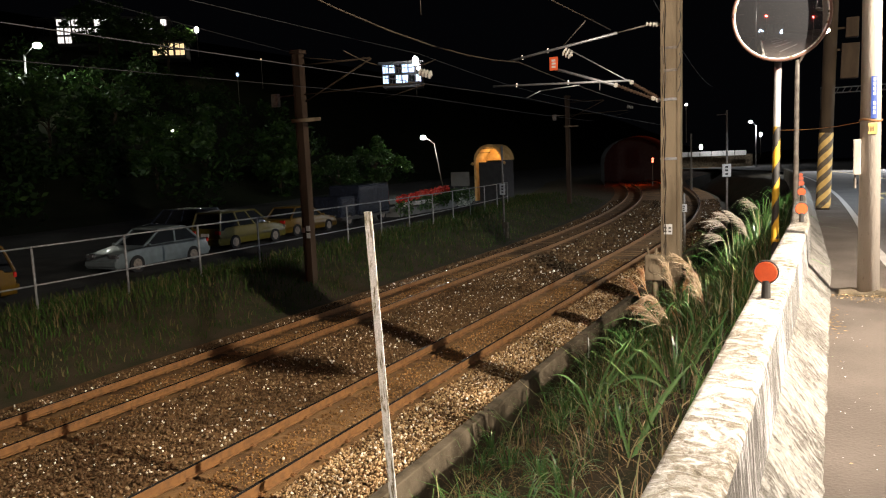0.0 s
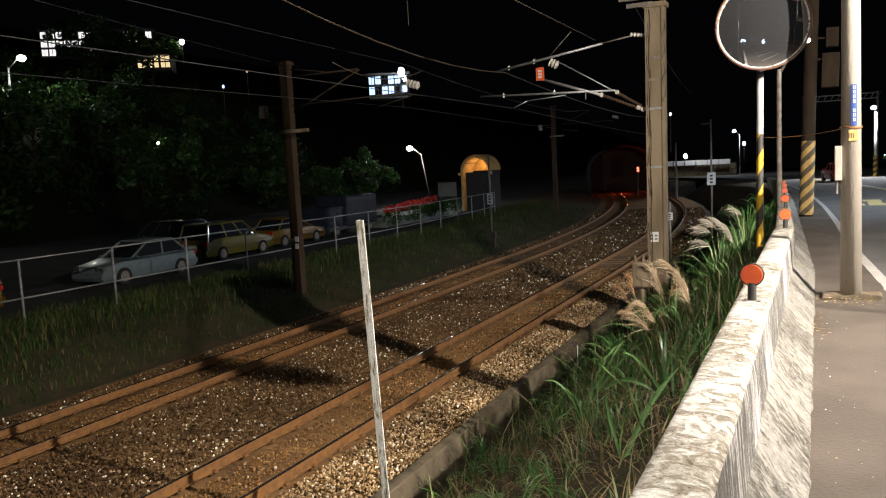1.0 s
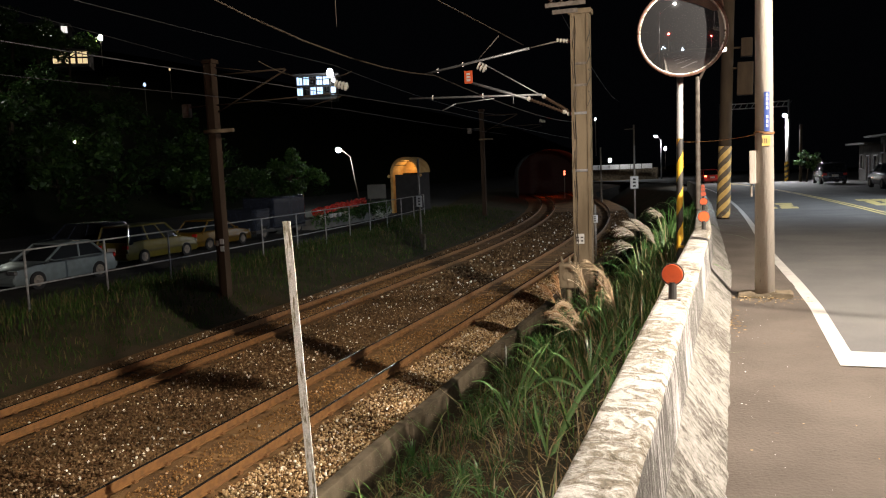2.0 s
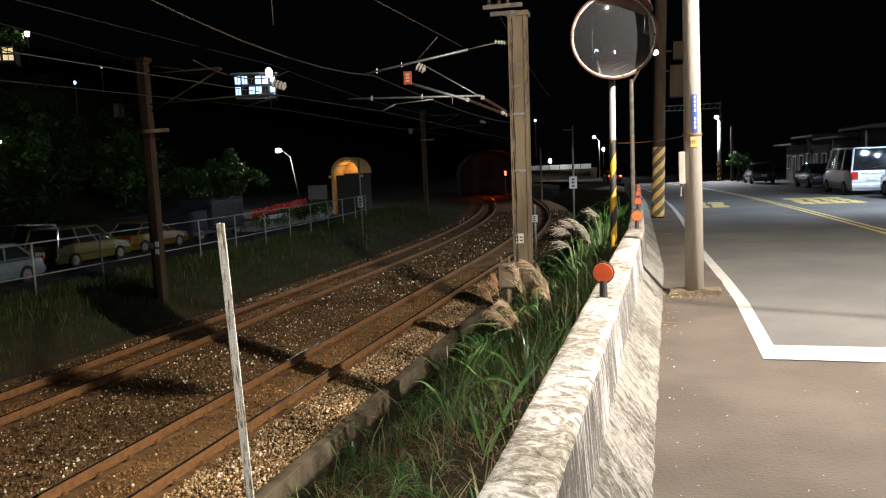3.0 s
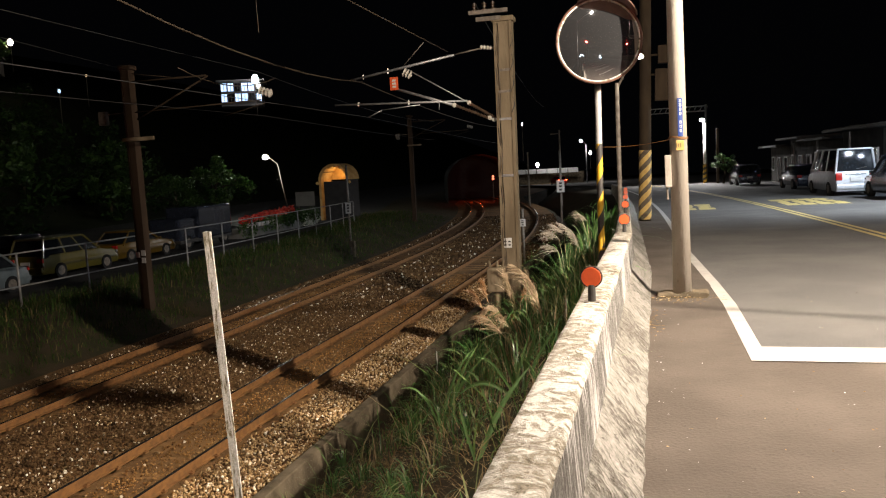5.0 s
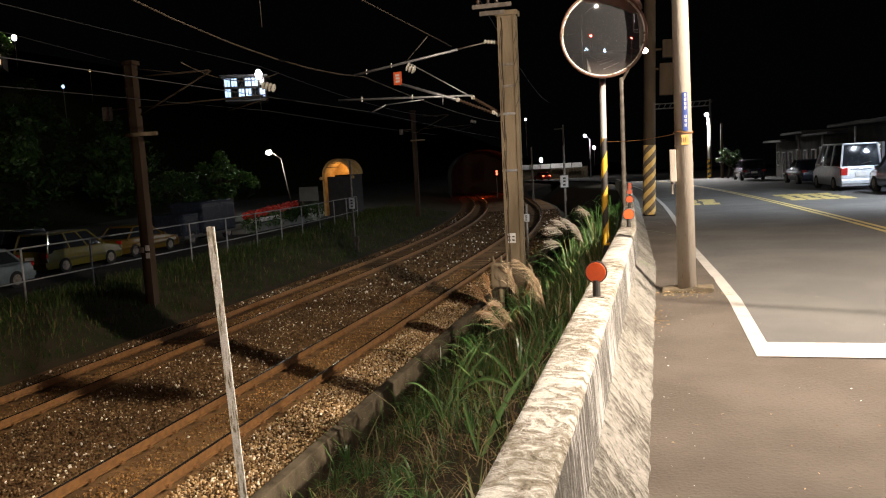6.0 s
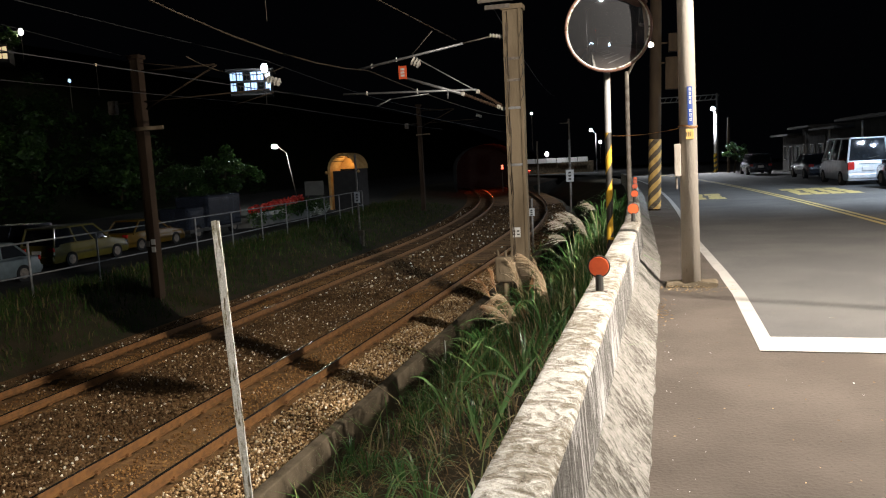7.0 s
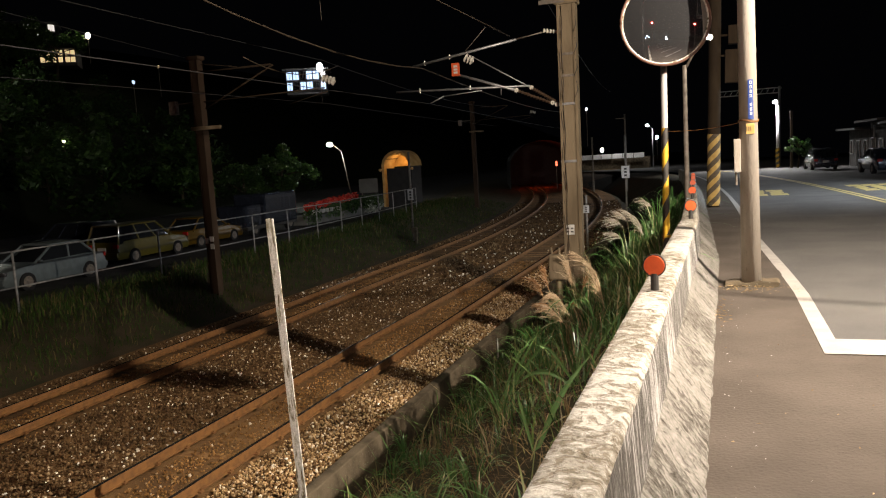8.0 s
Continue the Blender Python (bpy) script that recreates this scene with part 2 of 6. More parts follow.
M_ORANGE = noise_mat("orange_reflector", (0.70, 0.115, 0.035), (0.64, 0.10, 0.03), 20, 0.35, 0.02, fine=90)
M_REDBOX = plain("red_sign", (0.65, 0.10, 0.03), 0.4)
M_RIM = noise_mat("brown_rim", (0.12, 0.06, 0.04), (0.09, 0.04, 0.026), 8, 0.45, 0.05, fine=70)
M_PORCELAIN = plain("insulator_porcelain", (0.62, 0.58, 0.50), 0.25)
M_BROWN_INS = plain("brown_insulator", (0.07, 0.042, 0.026), 0.3)
M_GRASS = island_mat("grass_blade", [(0.0, (0.05, 0.11, 0.022)), (0.35, (0.09, 0.19, 0.042)), (0.6, (0.17, 0.27, 0.075)), (0.8, (0.28, 0.25, 0.11)), (1.0, (0.46, 0.36, 0.2))], 0.45, 0.45, 0.25)
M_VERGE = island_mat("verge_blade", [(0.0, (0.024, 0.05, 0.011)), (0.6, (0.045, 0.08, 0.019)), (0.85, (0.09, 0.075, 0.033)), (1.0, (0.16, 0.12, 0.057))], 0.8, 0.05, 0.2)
M_REED = island_mat("reed_leaf", [(0.0, (0.045, 0.13, 0.03)), (0.5, (0.09, 0.22, 0.055)), (0.8, (0.18, 0.33, 0.10)), (0.93, (0.42, 0.46, 0.26)), (1.0, (0.56, 0.48, 0.3))], 0.32, 0.6, 0.25)
M_PLUME = island_mat("reed_plume", [(0.0, (0.45, 0.33, 0.2)), (0.6, (0.62, 0.48, 0.31)), (1.0, (0.75, 0.6, 0.42))], 0.8, 0.2, 0.35)
M_BROAD = island_mat("broad_reed_leaf", [(0.0, (0.09, 0.20, 0.05)), (0.5, (0.15, 0.30, 0.09)), (1.0, (0.30, 0.40, 0.2))], 0.3, 0.6, 0.2)
M_RUSSET = island_mat("russet_plume", [(0.0, (0.30, 0.155, 0.07)), (0.6, (0.46, 0.27, 0.135)), (1.0, (0.6, 0.42, 0.25))], 0.8, 0.2, 0.35)
M_SILVER = island_mat("silver_plume", [(0.0, (0.42, 0.37, 0.29)), (1.0, (0.66, 0.6, 0.5))], 0.8, 0.2, 0.35)
M_DEAD = island_mat("dead_grass_blade", [(0.0, (0.13, 0.085, 0.04)), (0.7, (0.27, 0.185, 0.095)), (1.0, (0.42, 0.32, 0.18))], 0.9, 0.1)
M_LEAF = island_mat("shrub_leaf", [(0.0, (0.016, 0.045, 0.008)), (0.6, (0.034, 0.08, 0.015)), (1.0, (0.075, 0.14, 0.028))], 0.5, 0.4, 0.2)
# Shrub leaf tones darkened again, to put the hillside's gloom into the colour.
M_DIM_SCRUB = island_mat("dimmed_scrub_leaf", [(0.0, (0.008, 0.022, 0.004)), (0.7, (0.02, 0.045, 0.01)), (1.0, (0.04, 0.075, 0.015))], 0.7, 0.15, 0.1)
M_FLOWER = island_mat("red_blossom", [(0.0, (0.55, 0.02, 0.02)), (0.6, (0.8, 0.06, 0.04)), (1.0, (0.85, 0.3, 0.22))], 0.6, 0.3, 0.3)
M_BARK = noise_mat("bark", (0.08, 0.06, 0.04), (0.05, 0.04, 0.03), 6, 0.95, 0.6, fine=40)
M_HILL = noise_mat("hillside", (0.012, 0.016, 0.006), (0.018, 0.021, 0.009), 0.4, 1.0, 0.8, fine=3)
M_PLASTER = noise_mat("plaster", (0.17, 0.17, 0.155), (0.125, 0.125, 0.115), 1.2, 0.9, 0.15, c3=(0.09, 0.09, 0.08), fine=14)
M_ROOF = noise_mat("corrugated_roof", (0.06, 0.058, 0.055), (0.04, 0.04, 0.04), 2, 0.7, 0.2, fine=30)
M_DARK = noise_mat("dark_opening", (0.02, 0.02, 0.02), (0.03, 0.03, 0.03), 3, 0.8, 0.1)
M_BRICK_ARCH = noise_mat("arch_plaster", (0.62, 0.40, 0.16), (0.48, 0.28, 0.1), 2.2, 0.85, 0.3, fine=16)
M_GLASS = plain("car_glass", (0.012, 0.014, 0.016), 0.08)
M_TYRE = plain("tyre_rubber", (0.02, 0.02, 0.02), 0.85)
M_CHROME = plain("bright_metal", (0.6, 0.6, 0.62), 0.25, 0.9)
M_TAIL = plain("tail_lens", (0.35, 0.02, 0.015), 0.2)
M_AMBER = plain("amber_lens", (0.6, 0.2, 0.02), 0.2)
M_TAIL_LIT = glow("lit_tail_lamp", (1.0, 0.07, 0.03), 14)
M_LAMP = glow("lit_lamp", (0.95, 0.97, 1.0), 60)
M_LAMP_WARM = glow("lit_warm_lamp", (1.0, 0.9, 0.75), 60)
M_LAMP_GREEN = glow("lit_greenish_lamp", (0.95, 1.0, 0.85), 60)
M_BLUE_GLOW = glow("lit_blue_window", (0.5, 0.7, 1.0), 1.1)
M_WINDOW = glow("lit_window", (1.0, 0.95, 0.9), 0.7)
M_WINDOW_WARM = glow("lit_warm_window", (1.0, 0.75, 0.4), 0.6)
M_SIGNAL = glow("lit_red_signal", (1.0, 0.16, 0.08), 2.5)
M_RED_BEACON = glow("lit_red_beacon", (1.0, 0.04, 0.03), 300)
M_SHOP = glow("lit_shop_sign", (0.55, 0.75, 1.0), 10)
M_MIRROR = bpy.data.materials.new("mirror_silver")
M_MIRROR.use_nodes = True
_b = M_MIRROR.node_tree.nodes["Principled BSDF"]
_b.inputs["Base Color"].default_value, _b.inputs["Metallic"].default_value, _b.inputs["Roughness"].default_value = (0.70, 0.70, 0.72, 1), 0.97, 0.03


# ---------------------------------------------------------------- mesh helpers
def link_mesh(name, verts, faces, mats, parent=None, label="", smooth=False, index=None):
    me = bpy.data.meshes.new(name)
    me.from_pydata([tuple(v) for v in verts], [], [tuple(f) for f in faces])
    for m in mats if isinstance(mats, (list, tuple)) else [mats]:
        me.materials.append(m)
    if index is not None:
        me.polygons.foreach_set("material_index", index)
    if smooth:
        me.polygons.foreach_set("use_smooth", [True] * len(me.polygons))
    me.update()
    ob = new(name, me)
    ob.parent = parent
    return tagged(ob, label)


def part(name, bm, mat, parent=None, label="", smooth=False):
    me = bpy.data.meshes.new(name)
    bmesh.ops.recalc_face_normals(bm, faces=bm.faces)
    bm.to_mesh(me)
    bm.free()
    me.materials.append(mat)
    if smooth:
        me.polygons.foreach_set("use_smooth", [True] * len(me.polygons))
    ob = new(name, me)
    ob.parent = parent
    return tagged(ob, label)


def empty(name, m=None, **tags):
    ob = new(name)
    ob.empty_display_size = 0.1
    if m is not None:
        ob.matrix_world = m
    return tagged(ob, **tags)


def box(bm, c, s, bevel=0.0, m=None):
    made = bmesh.ops.create_cube(bm, size=1.0, matrix=Matrix.Translation(c) @ Matrix.Diagonal((*s, 1)))
    vs = made["verts"]
    if bevel:
        es = list({e for v in vs for e in v.link_edges})
        out = bmesh.ops.bevel(bm, geom=es, offset=bevel, segments=2, affect="EDGES", profile=0.6)
        vs = list({v for f in out["faces"] for v in f.verts} | {v for v in vs if v.is_valid})
    if m is not None:
        bmesh.ops.transform(bm, matrix=m, verts=[v for v in vs if v.is_valid])
    return bm


def rod(bm, p0, p1, r0, r1=None, seg=10):
    p0, p1 = Vector(p0), Vector(p1)
    d = p1 - p0
    m = Matrix.Translation((p0 + p1) / 2) @ d.to_track_quat("Z", "Y").to_matrix().to_4x4()
    bmesh.ops.create_cone(bm, cap_ends=True, segments=seg, radius1=r0, radius2=r0 if r1 is None else r1, depth=d.length, matrix=m)
    return bm


def tube(bm, pts, r, seg=6):
    """A round bar along a line of points."""
    pts = [Vector(p) for p in pts]
    rings = []
    for k, p in enumerate(pts):
        d = (pts[min(k + 1, len(pts) - 1)] - pts[max(k - 1, 0)]).normalized()
        q = d.to_track_quat("Z", "Y").to_matrix()
        rr = r[k] if isinstance(r, (list, tuple)) else r
        rings.append([bm.verts.new(p + q @ Vector((rr * math.cos(a), rr * math.sin(a), 0))) for a in (2 * math.pi * i / seg for i in range(seg))])
    for a, b in zip(rings, rings[1:]):
        for i in range(seg):
            bm.faces.new((a[i], a[(i + 1) % seg], b[(i + 1) % seg], b[i]))
    bm.faces.new(rings[0][::-1])
    bm.faces.new(rings[-1])
    return bm


def sag(a, b, drop, n=14):
    a, b = Vector(a), Vector(b)
    return [a.lerp(b, k / n) - Vector((0, 0, 4 * drop * (k / n) * (1 - k / n))) for k in range(n + 1)]


def B():
    return bmesh.new()


def sweep(profile, ys, place, closed=True):
    """A profile of (x, z) carried along y; place(y) gives the shift in x and z."""
    verts, faces, n = [], [], len(profile)
    for y in ys:
        dx, dz = place(y)
        verts += [(px + dx, y, pz + dz) for px, pz in profile]
    for k in range(len(ys) - 1):
        for i in range(n if closed else n - 1):
            a, b = k * n + i, k * n + (i + 1) % n
            faces.append((a, b, b + n, a + n))
    if closed:
        faces += [tuple(range(n))[::-1], tuple(range((len(ys) - 1) * n, len(ys) * n))]
    return verts, faces


# ---------------------------------------------------------------- the lie of the land
def road_z(y):
    return -0.018 * max(0.0, y - 10)


def road_x(y):
    """The double line in the middle of the road."""
    return 4.25 - max(0, y - 12) ** 2 / 1080 - max(0, y - 75) ** 2 / 400


def edge_x(y):
    """The white line along the road's near side."""
    a = 0.72 - 0.0386 * max(0, y - 8.5)
    return max(a, road_x(y) - 3.75) if y < 40 else road_x(y) - 3.75


def wall_dx(y):
    a = 0.007 * (min(y, 11) - 4) - 0.03 * max(0, y - 11)
    return a if y < 30 else 0.049 - 0.57 + (edge_x(y) - edge_x(30))


def fence_dx(y):
    """How far the verge and the railing swing to the left."""
    return -max(0, y - 22) ** 2 / 380


def track_dx(y):
    """The rails run straight, then swing to the left into the tunnel."""
    return 0.006 * (min(y, 30) - 14) - max(0, y - 30) ** 2 / 340


def land_shift(u, y):
    """Sideways shift of the land: with the rails on the bed, with the railing past the verge."""
    k = min(1.0, max(0.0, (u + 16) / 3))
    return fence_dx(y) + (track_dx(y) - fence_dx(y)) * k


def land_u(x, y):
    d0, d = fence_dx(y), track_dx(y) - fence_dx(y)
    if x - d0 - d >= -13:
        return x - d0 - d
    return x - d0 if x - d0 <= -16 else (x - d0 - d * 16 / 3) / (1 + d / 3)


RAIL_Z = -2.25


# ---------------------------------------------------------------- ground, road, wall
def steps(a, b, d):
    n = max(1, round((b - a) / d))
    return [a + (b - a) * k / n for k in range(n + 1)]


def strip(name, ys, left, right, z, mat, nx=1, rough=0.0, **tags):
    """A sheet between two edges that run along y."""
    verts, faces = [], []
    for y in ys:
        a, b = left(y), right(y)
        for k in range(nx + 1):
            x = a + (b - a) * k / nx
            verts.append((x, y, z(x, y) + (rough * noise.noise((x * 1.7, y * 1.7, 0)) if rough else 0)))
    n = nx + 1
    for j in range(len(ys) - 1):
        for k in range(nx):
            faces.append((j * n + k, j * n + k + 1, (j + 1) * n + k + 1, (j + 1) * n + k))
    return tagged(link_mesh(name, verts, faces, mat, smooth=True), kind="structure", **tags)


def ground_z(x, y):
    """Height of the land left of the wall."""
    u = land_u(x, y)
    pts = ((-400, 95), (-160, 36), (-100, 21), (-75, 11), (-60, 4.5), (-48, -1.2), (-44, -2.0), (-19, -1.95), (-16, -1.8), (-14.2, -2.15), (-13.3, -2.46), (-12.9, -2.47), (-4.9, -2.47), (-4.75, -2.75), (-4.3, -2.72), (-0.7, -0.22), (-0.3, -0.1), (0.2, -0.12))
    for (a, za), (b, zb) in zip(pts, pts[1:]):
        if u <= b:
            z = za + (zb - za) * (max(u, a) - a) / (b - a)
            break
    else:
        z = -0.12
    return z + (road_z(y) if u > -4.3 else 0.0)


def land():
    us = [-420, -300, -200, -160, -130, -100, -85, -75, -65, -60, -54, -48, -44, -36, -28, -22, -19] + steps(-18, -13, 0.5) + [-12.9, -4.9, -4.75] + steps(-4.3, -0.3, 0.4) + [0.2]
    ys = [-80, -40, -20, -8] + steps(0, 30, 0.6) + steps(32, 70, 2) + [76, 84, 95, 110, 130, 160, 200, 260, 330, 420]
    verts, faces, n = [], [], len(us)
    for y in ys:
        for u in us:
            yy = min(y, 90)
            x = u + (wall_dx(yy) if u > -0.5 else land_shift(u, yy))
            z = ground_z(u + land_shift(u, y), y)
            rough = 0.07 if -4.6 < u < -0.6 or -19 < u < -13 else (0.9 if u < -50 else 0)
            verts.append((x, y, z + rough * noise.noise((x * 0.9, y * 0.9, 3))))
    for j in range(len(ys) - 1):
        for k in range(n - 1):
            faces.append((j * n + k, j * n + k + 1, (j + 1) * n + k + 1, (j + 1) * n + k))
    index = []
    for j in range(len(ys) - 1):
        for k in range(n - 1):
            u = us[k]
            index.append(1 if -44 <= u < -19 else 2 if u < -44 else 3 if -13 <= u < -4.9 else 0)
    ob = link_mesh("ground", verts, faces, [M_EARTH, M_LOT, M_HILL, M_BALLAST], smooth=True, index=index)
    tagged(ob, "dark earth bank, car park and hillside beside the railway", "ground", kind="structure")


land()
YS = [-60, -40, -20, -10] + steps(-6, 40, 1.0) + steps(43, 160, 3.0) + [200, 260, 400]
strip("road", steps(6.2, 40, 1.0) + steps(43, 160, 3.0) + [200, 260, 400], lambda y: edge_x(y) + 0.03, lambda y: road_x(y) + 12.0 + max(0, y - 60) * 0.5, lambda x, y: road_z(y) - 0.004, M_ASPHALT, 6, label="grey asphalt road bending away at night", category="road")
strip("forecourt", [-60, -40, -20, -10] + steps(-6, 6.2, 0.6), lambda y: edge_x(y) + 0.03, lambda y: road_x(y) + 12.0, lambda x, y: -0.004, M_SHOULDER, 8, label="worn brown asphalt in front of the stop line", category="road")
strip("pavement", steps(-12, 60, 1.0), lambda y: -0.12 + wall_dx(y), lambda y: edge_x(y) + 0.03, lambda x, y: road_z(y), M_SHOULDER, 6, 0.012, label="worn brown asphalt verge beside a low wall", category="pavement")
strip("edge_line", steps(6.14, 70, 0.8), lambda y: edge_x(y) + 0.02, lambda y: edge_x(y) + 0.15, lambda x, y: road_z(y) + 0.004, M_PAINT, label="white painted line along the road edge", category="road marking")
strip("stop_line", [6.14, 6.6], lambda y: 0.86, lambda y: 4.0, lambda x, y: 0.005, M_PAINT, 4, label="broad white stop line painted across the lane", category="road marking")
for s in (-0.12, 0.08):
    strip("centre_line", steps(6.6, 110, 1.5), lambda y: road_x(y) + s, lambda y: road_x(y) + s + 0.11, lambda x, y: road_z(y) + 0.004, M_YELLOW_PAINT, label="yellow painted line in the middle of the road", category="road marking")


def road_letters(x0, y0, n, w, h):
    """Worn yellow words on the asphalt, as bars."""
    for i in range(n):
        bm = B()
        for k, wide in ((0.05, 1.0), (0.42, 0.8), (0.8, 1.05)):
            box(bm, (x0 + i * w * 1.18, y0 + h * k, road_z(y0 + h * k) + 0.003), (w * wide, h * 0.24, 0.004))
        for k, off in ((0.24, -0.2 + 0.13 * i), (0.62, 0.22 - 0.11 * i)):
            box(bm, (x0 + i * w * 1.18 + off * w, y0 + h * k, road_z(y0 + h * k) + 0.003), (w * 0.55, h * 0.16, 0.004))
        tagged(part("road_marking", bm, M_YELLOW_PAINT), "worn yellow lettering painted on the asphalt", "road marking", "yellow road letters", "structure")


road_letters(1.3, 28.6, 2, 0.56, 4.0)
road_letters(4.95, 29.6, 4, 0.46, 5.0)


def low_wall():
    prof = [(-0.54, -0.9), (-0.532, 0.57), (-0.515, 0.6), (-0.47, 0.607), (-0.415, 0.61), (-0.36, 0.607), (-0.31, 0.6), (-0.292, 0.57), (-0.285, 0.45), (-0.278, 0.34), (-0.27, 0.25), (-0.22, 0.2), (-0.16, 0.13), (-0.09, 0.06), (-0.045, 0.02), (-0.03, -0.12)]
    ys = steps(-8, 1, 0.3) + steps(1.04, 12, 0.04) + steps(12.1, 20, 0.12) + steps(20.5, 60, 0.5)
    wall = empty("boundary_wall", label="low concrete wall with peeling white paint", category="wall", kind="structure")

    def piece(name, a, b, div, mat, label=""):
        us = [a + k / div for k in range((b - a) * div + 1)]
        verts, faces, n = [], [], len(us)
        for y in ys:
            for u in us:
                i = min(int(u), 14)
                x, z = (prof[i][j] + (prof[i + 1][j] - prof[i][j]) * (u - i) for j in (0, 1))
                p = (x * 9, y * 4.5, z * 9)
                if 7 <= u <= 10:
                    k = 0.005 * noise.noise((1.5, y * 1.3, z * 4))
                elif u > 10:
                    k = 0.005 * noise.noise((1.5, y * 1.3, z * 4)) + min(1.0, u - 10) * (0.016 * noise.noise(p) + 0.009 * noise.noise((x * 20, y * 13, z * 20)))
                else:
                    k = 0.008 * (noise.noise(p) + 0.45 * noise.noise((x * 22, y * 11, z * 22)))
                lip = 0.012 * noise.noise((7.1, y * 2.2, 0)) if 6 <= u <= 7 else 0.0
                verts.append((x + wall_dx(y) + (k if u > 6 else 0.3 * k) - abs(lip), y, z + road_z(y) + (0.6 * k if u < 7 else 0)))
        for j in range(len(ys) - 1):
            for i in range(n - 1):
                faces.append((j * n + i, j * n + i + 1, (j + 1) * n + i + 1, (j + 1) * n + i))
        link_mesh(name, verts, faces, mat, wall, label, True)

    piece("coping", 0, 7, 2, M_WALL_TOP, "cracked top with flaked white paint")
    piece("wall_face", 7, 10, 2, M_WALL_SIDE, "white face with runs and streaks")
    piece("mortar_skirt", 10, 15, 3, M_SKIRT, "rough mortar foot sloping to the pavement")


low_wall()


# ---------------------------------------------------------------- railway
def rail_mesh(x0, parent):
    ys = steps(-4, 22, 2.0) + steps(24, 130, 3.0)
    z = RAIL_Z
    web = [(-0.055, -0.14), (0.055, -0.14), (0.055, -0.128), (0.012, -0.115), (0.012, -0.045), (0.034, -0.034), (0.034, -0.004), (-0.034, -0.004), (-0.034, -0.034), (-0.012, -0.045), (-0.012, -0.115), (-0.055, -0.128)]
    v, f = sweep(web, ys, lambda y: (x0 + track_dx(y), z))
    rail = link_mesh("rail", v, f, M_RUST, parent)
    head = [(-0.032, -0.008), (0.032, -0.008)] + [(0.031 * math.cos(a), 0.0095 * math.sin(a) - 0.006) for a in (math.pi * (0.04 + 0.92 * k / 12) for k in range(13))]
    v, f = sweep(head, ys, lambda y: (x0 + track_dx(y), z))
    link_mesh("rail_head", v, f, M_HEAD, rail, "worn running surface", True)


def sleeper_mesh():
    bm = B()
    box(bm, (0, 0, 0), (2.1, 0.2, 0.16), 0.015)
    me = bpy.data.meshes.new("sleeper")
    bm.to_mesh(me)
    bm.free()
    me.materials.append(M_SLEEPER)
    return me


def clip_mesh():
    bm = B()
    for s in (-1, 1):
        box(bm, (s * 0.075, 0, 0.012), (0.06, 0.07, 0.025), 0.006)
        rod(bm, (s * 0.078, 0, 0.0), (s * 0.078, 0, 0.05), 0.012, 0.012, 6)
    me = bpy.data.meshes.new("rail_clip")
    bm.to_mesh(me)
    bm.free()
    me.materials.append(M_RUST)
    return me


SLEEPER, CLIP = sleeper_mesh(), clip_mesh()


def track(xa, xb, label):
    t = empty("railway_track", label=label, category="railway track", group="railway tracks", kind="structure")
    for x in (xa, xb):
        rail_mesh(x, t)
    for k in range(110):
        y = 3.2 + 0.62 * k
        ob = new("sleeper", SLEEPER)
        ob.parent = t
        ob.matrix_local = pose((xa + xb) / 2 + track_dx(y), y, RAIL_Z - 0.298 + 0.01 * noise.noise((y, xa, 0)), 0, 0, 2 * (y - 30) / 340 * 57.3 * (y > 30))
        if k < 36:
            for x in (xa, xb):
                c = new("rail_clip", CLIP)
                c.parent = t
                c.matrix_local = pose(x + track_dx(y), y, RAIL_Z - 0.14)


track(-7.40, -6.20, "near railway track, rusty rails on brown ballast")
track(-11.74, -10.54, "far railway track, rusty rails on brown ballast")


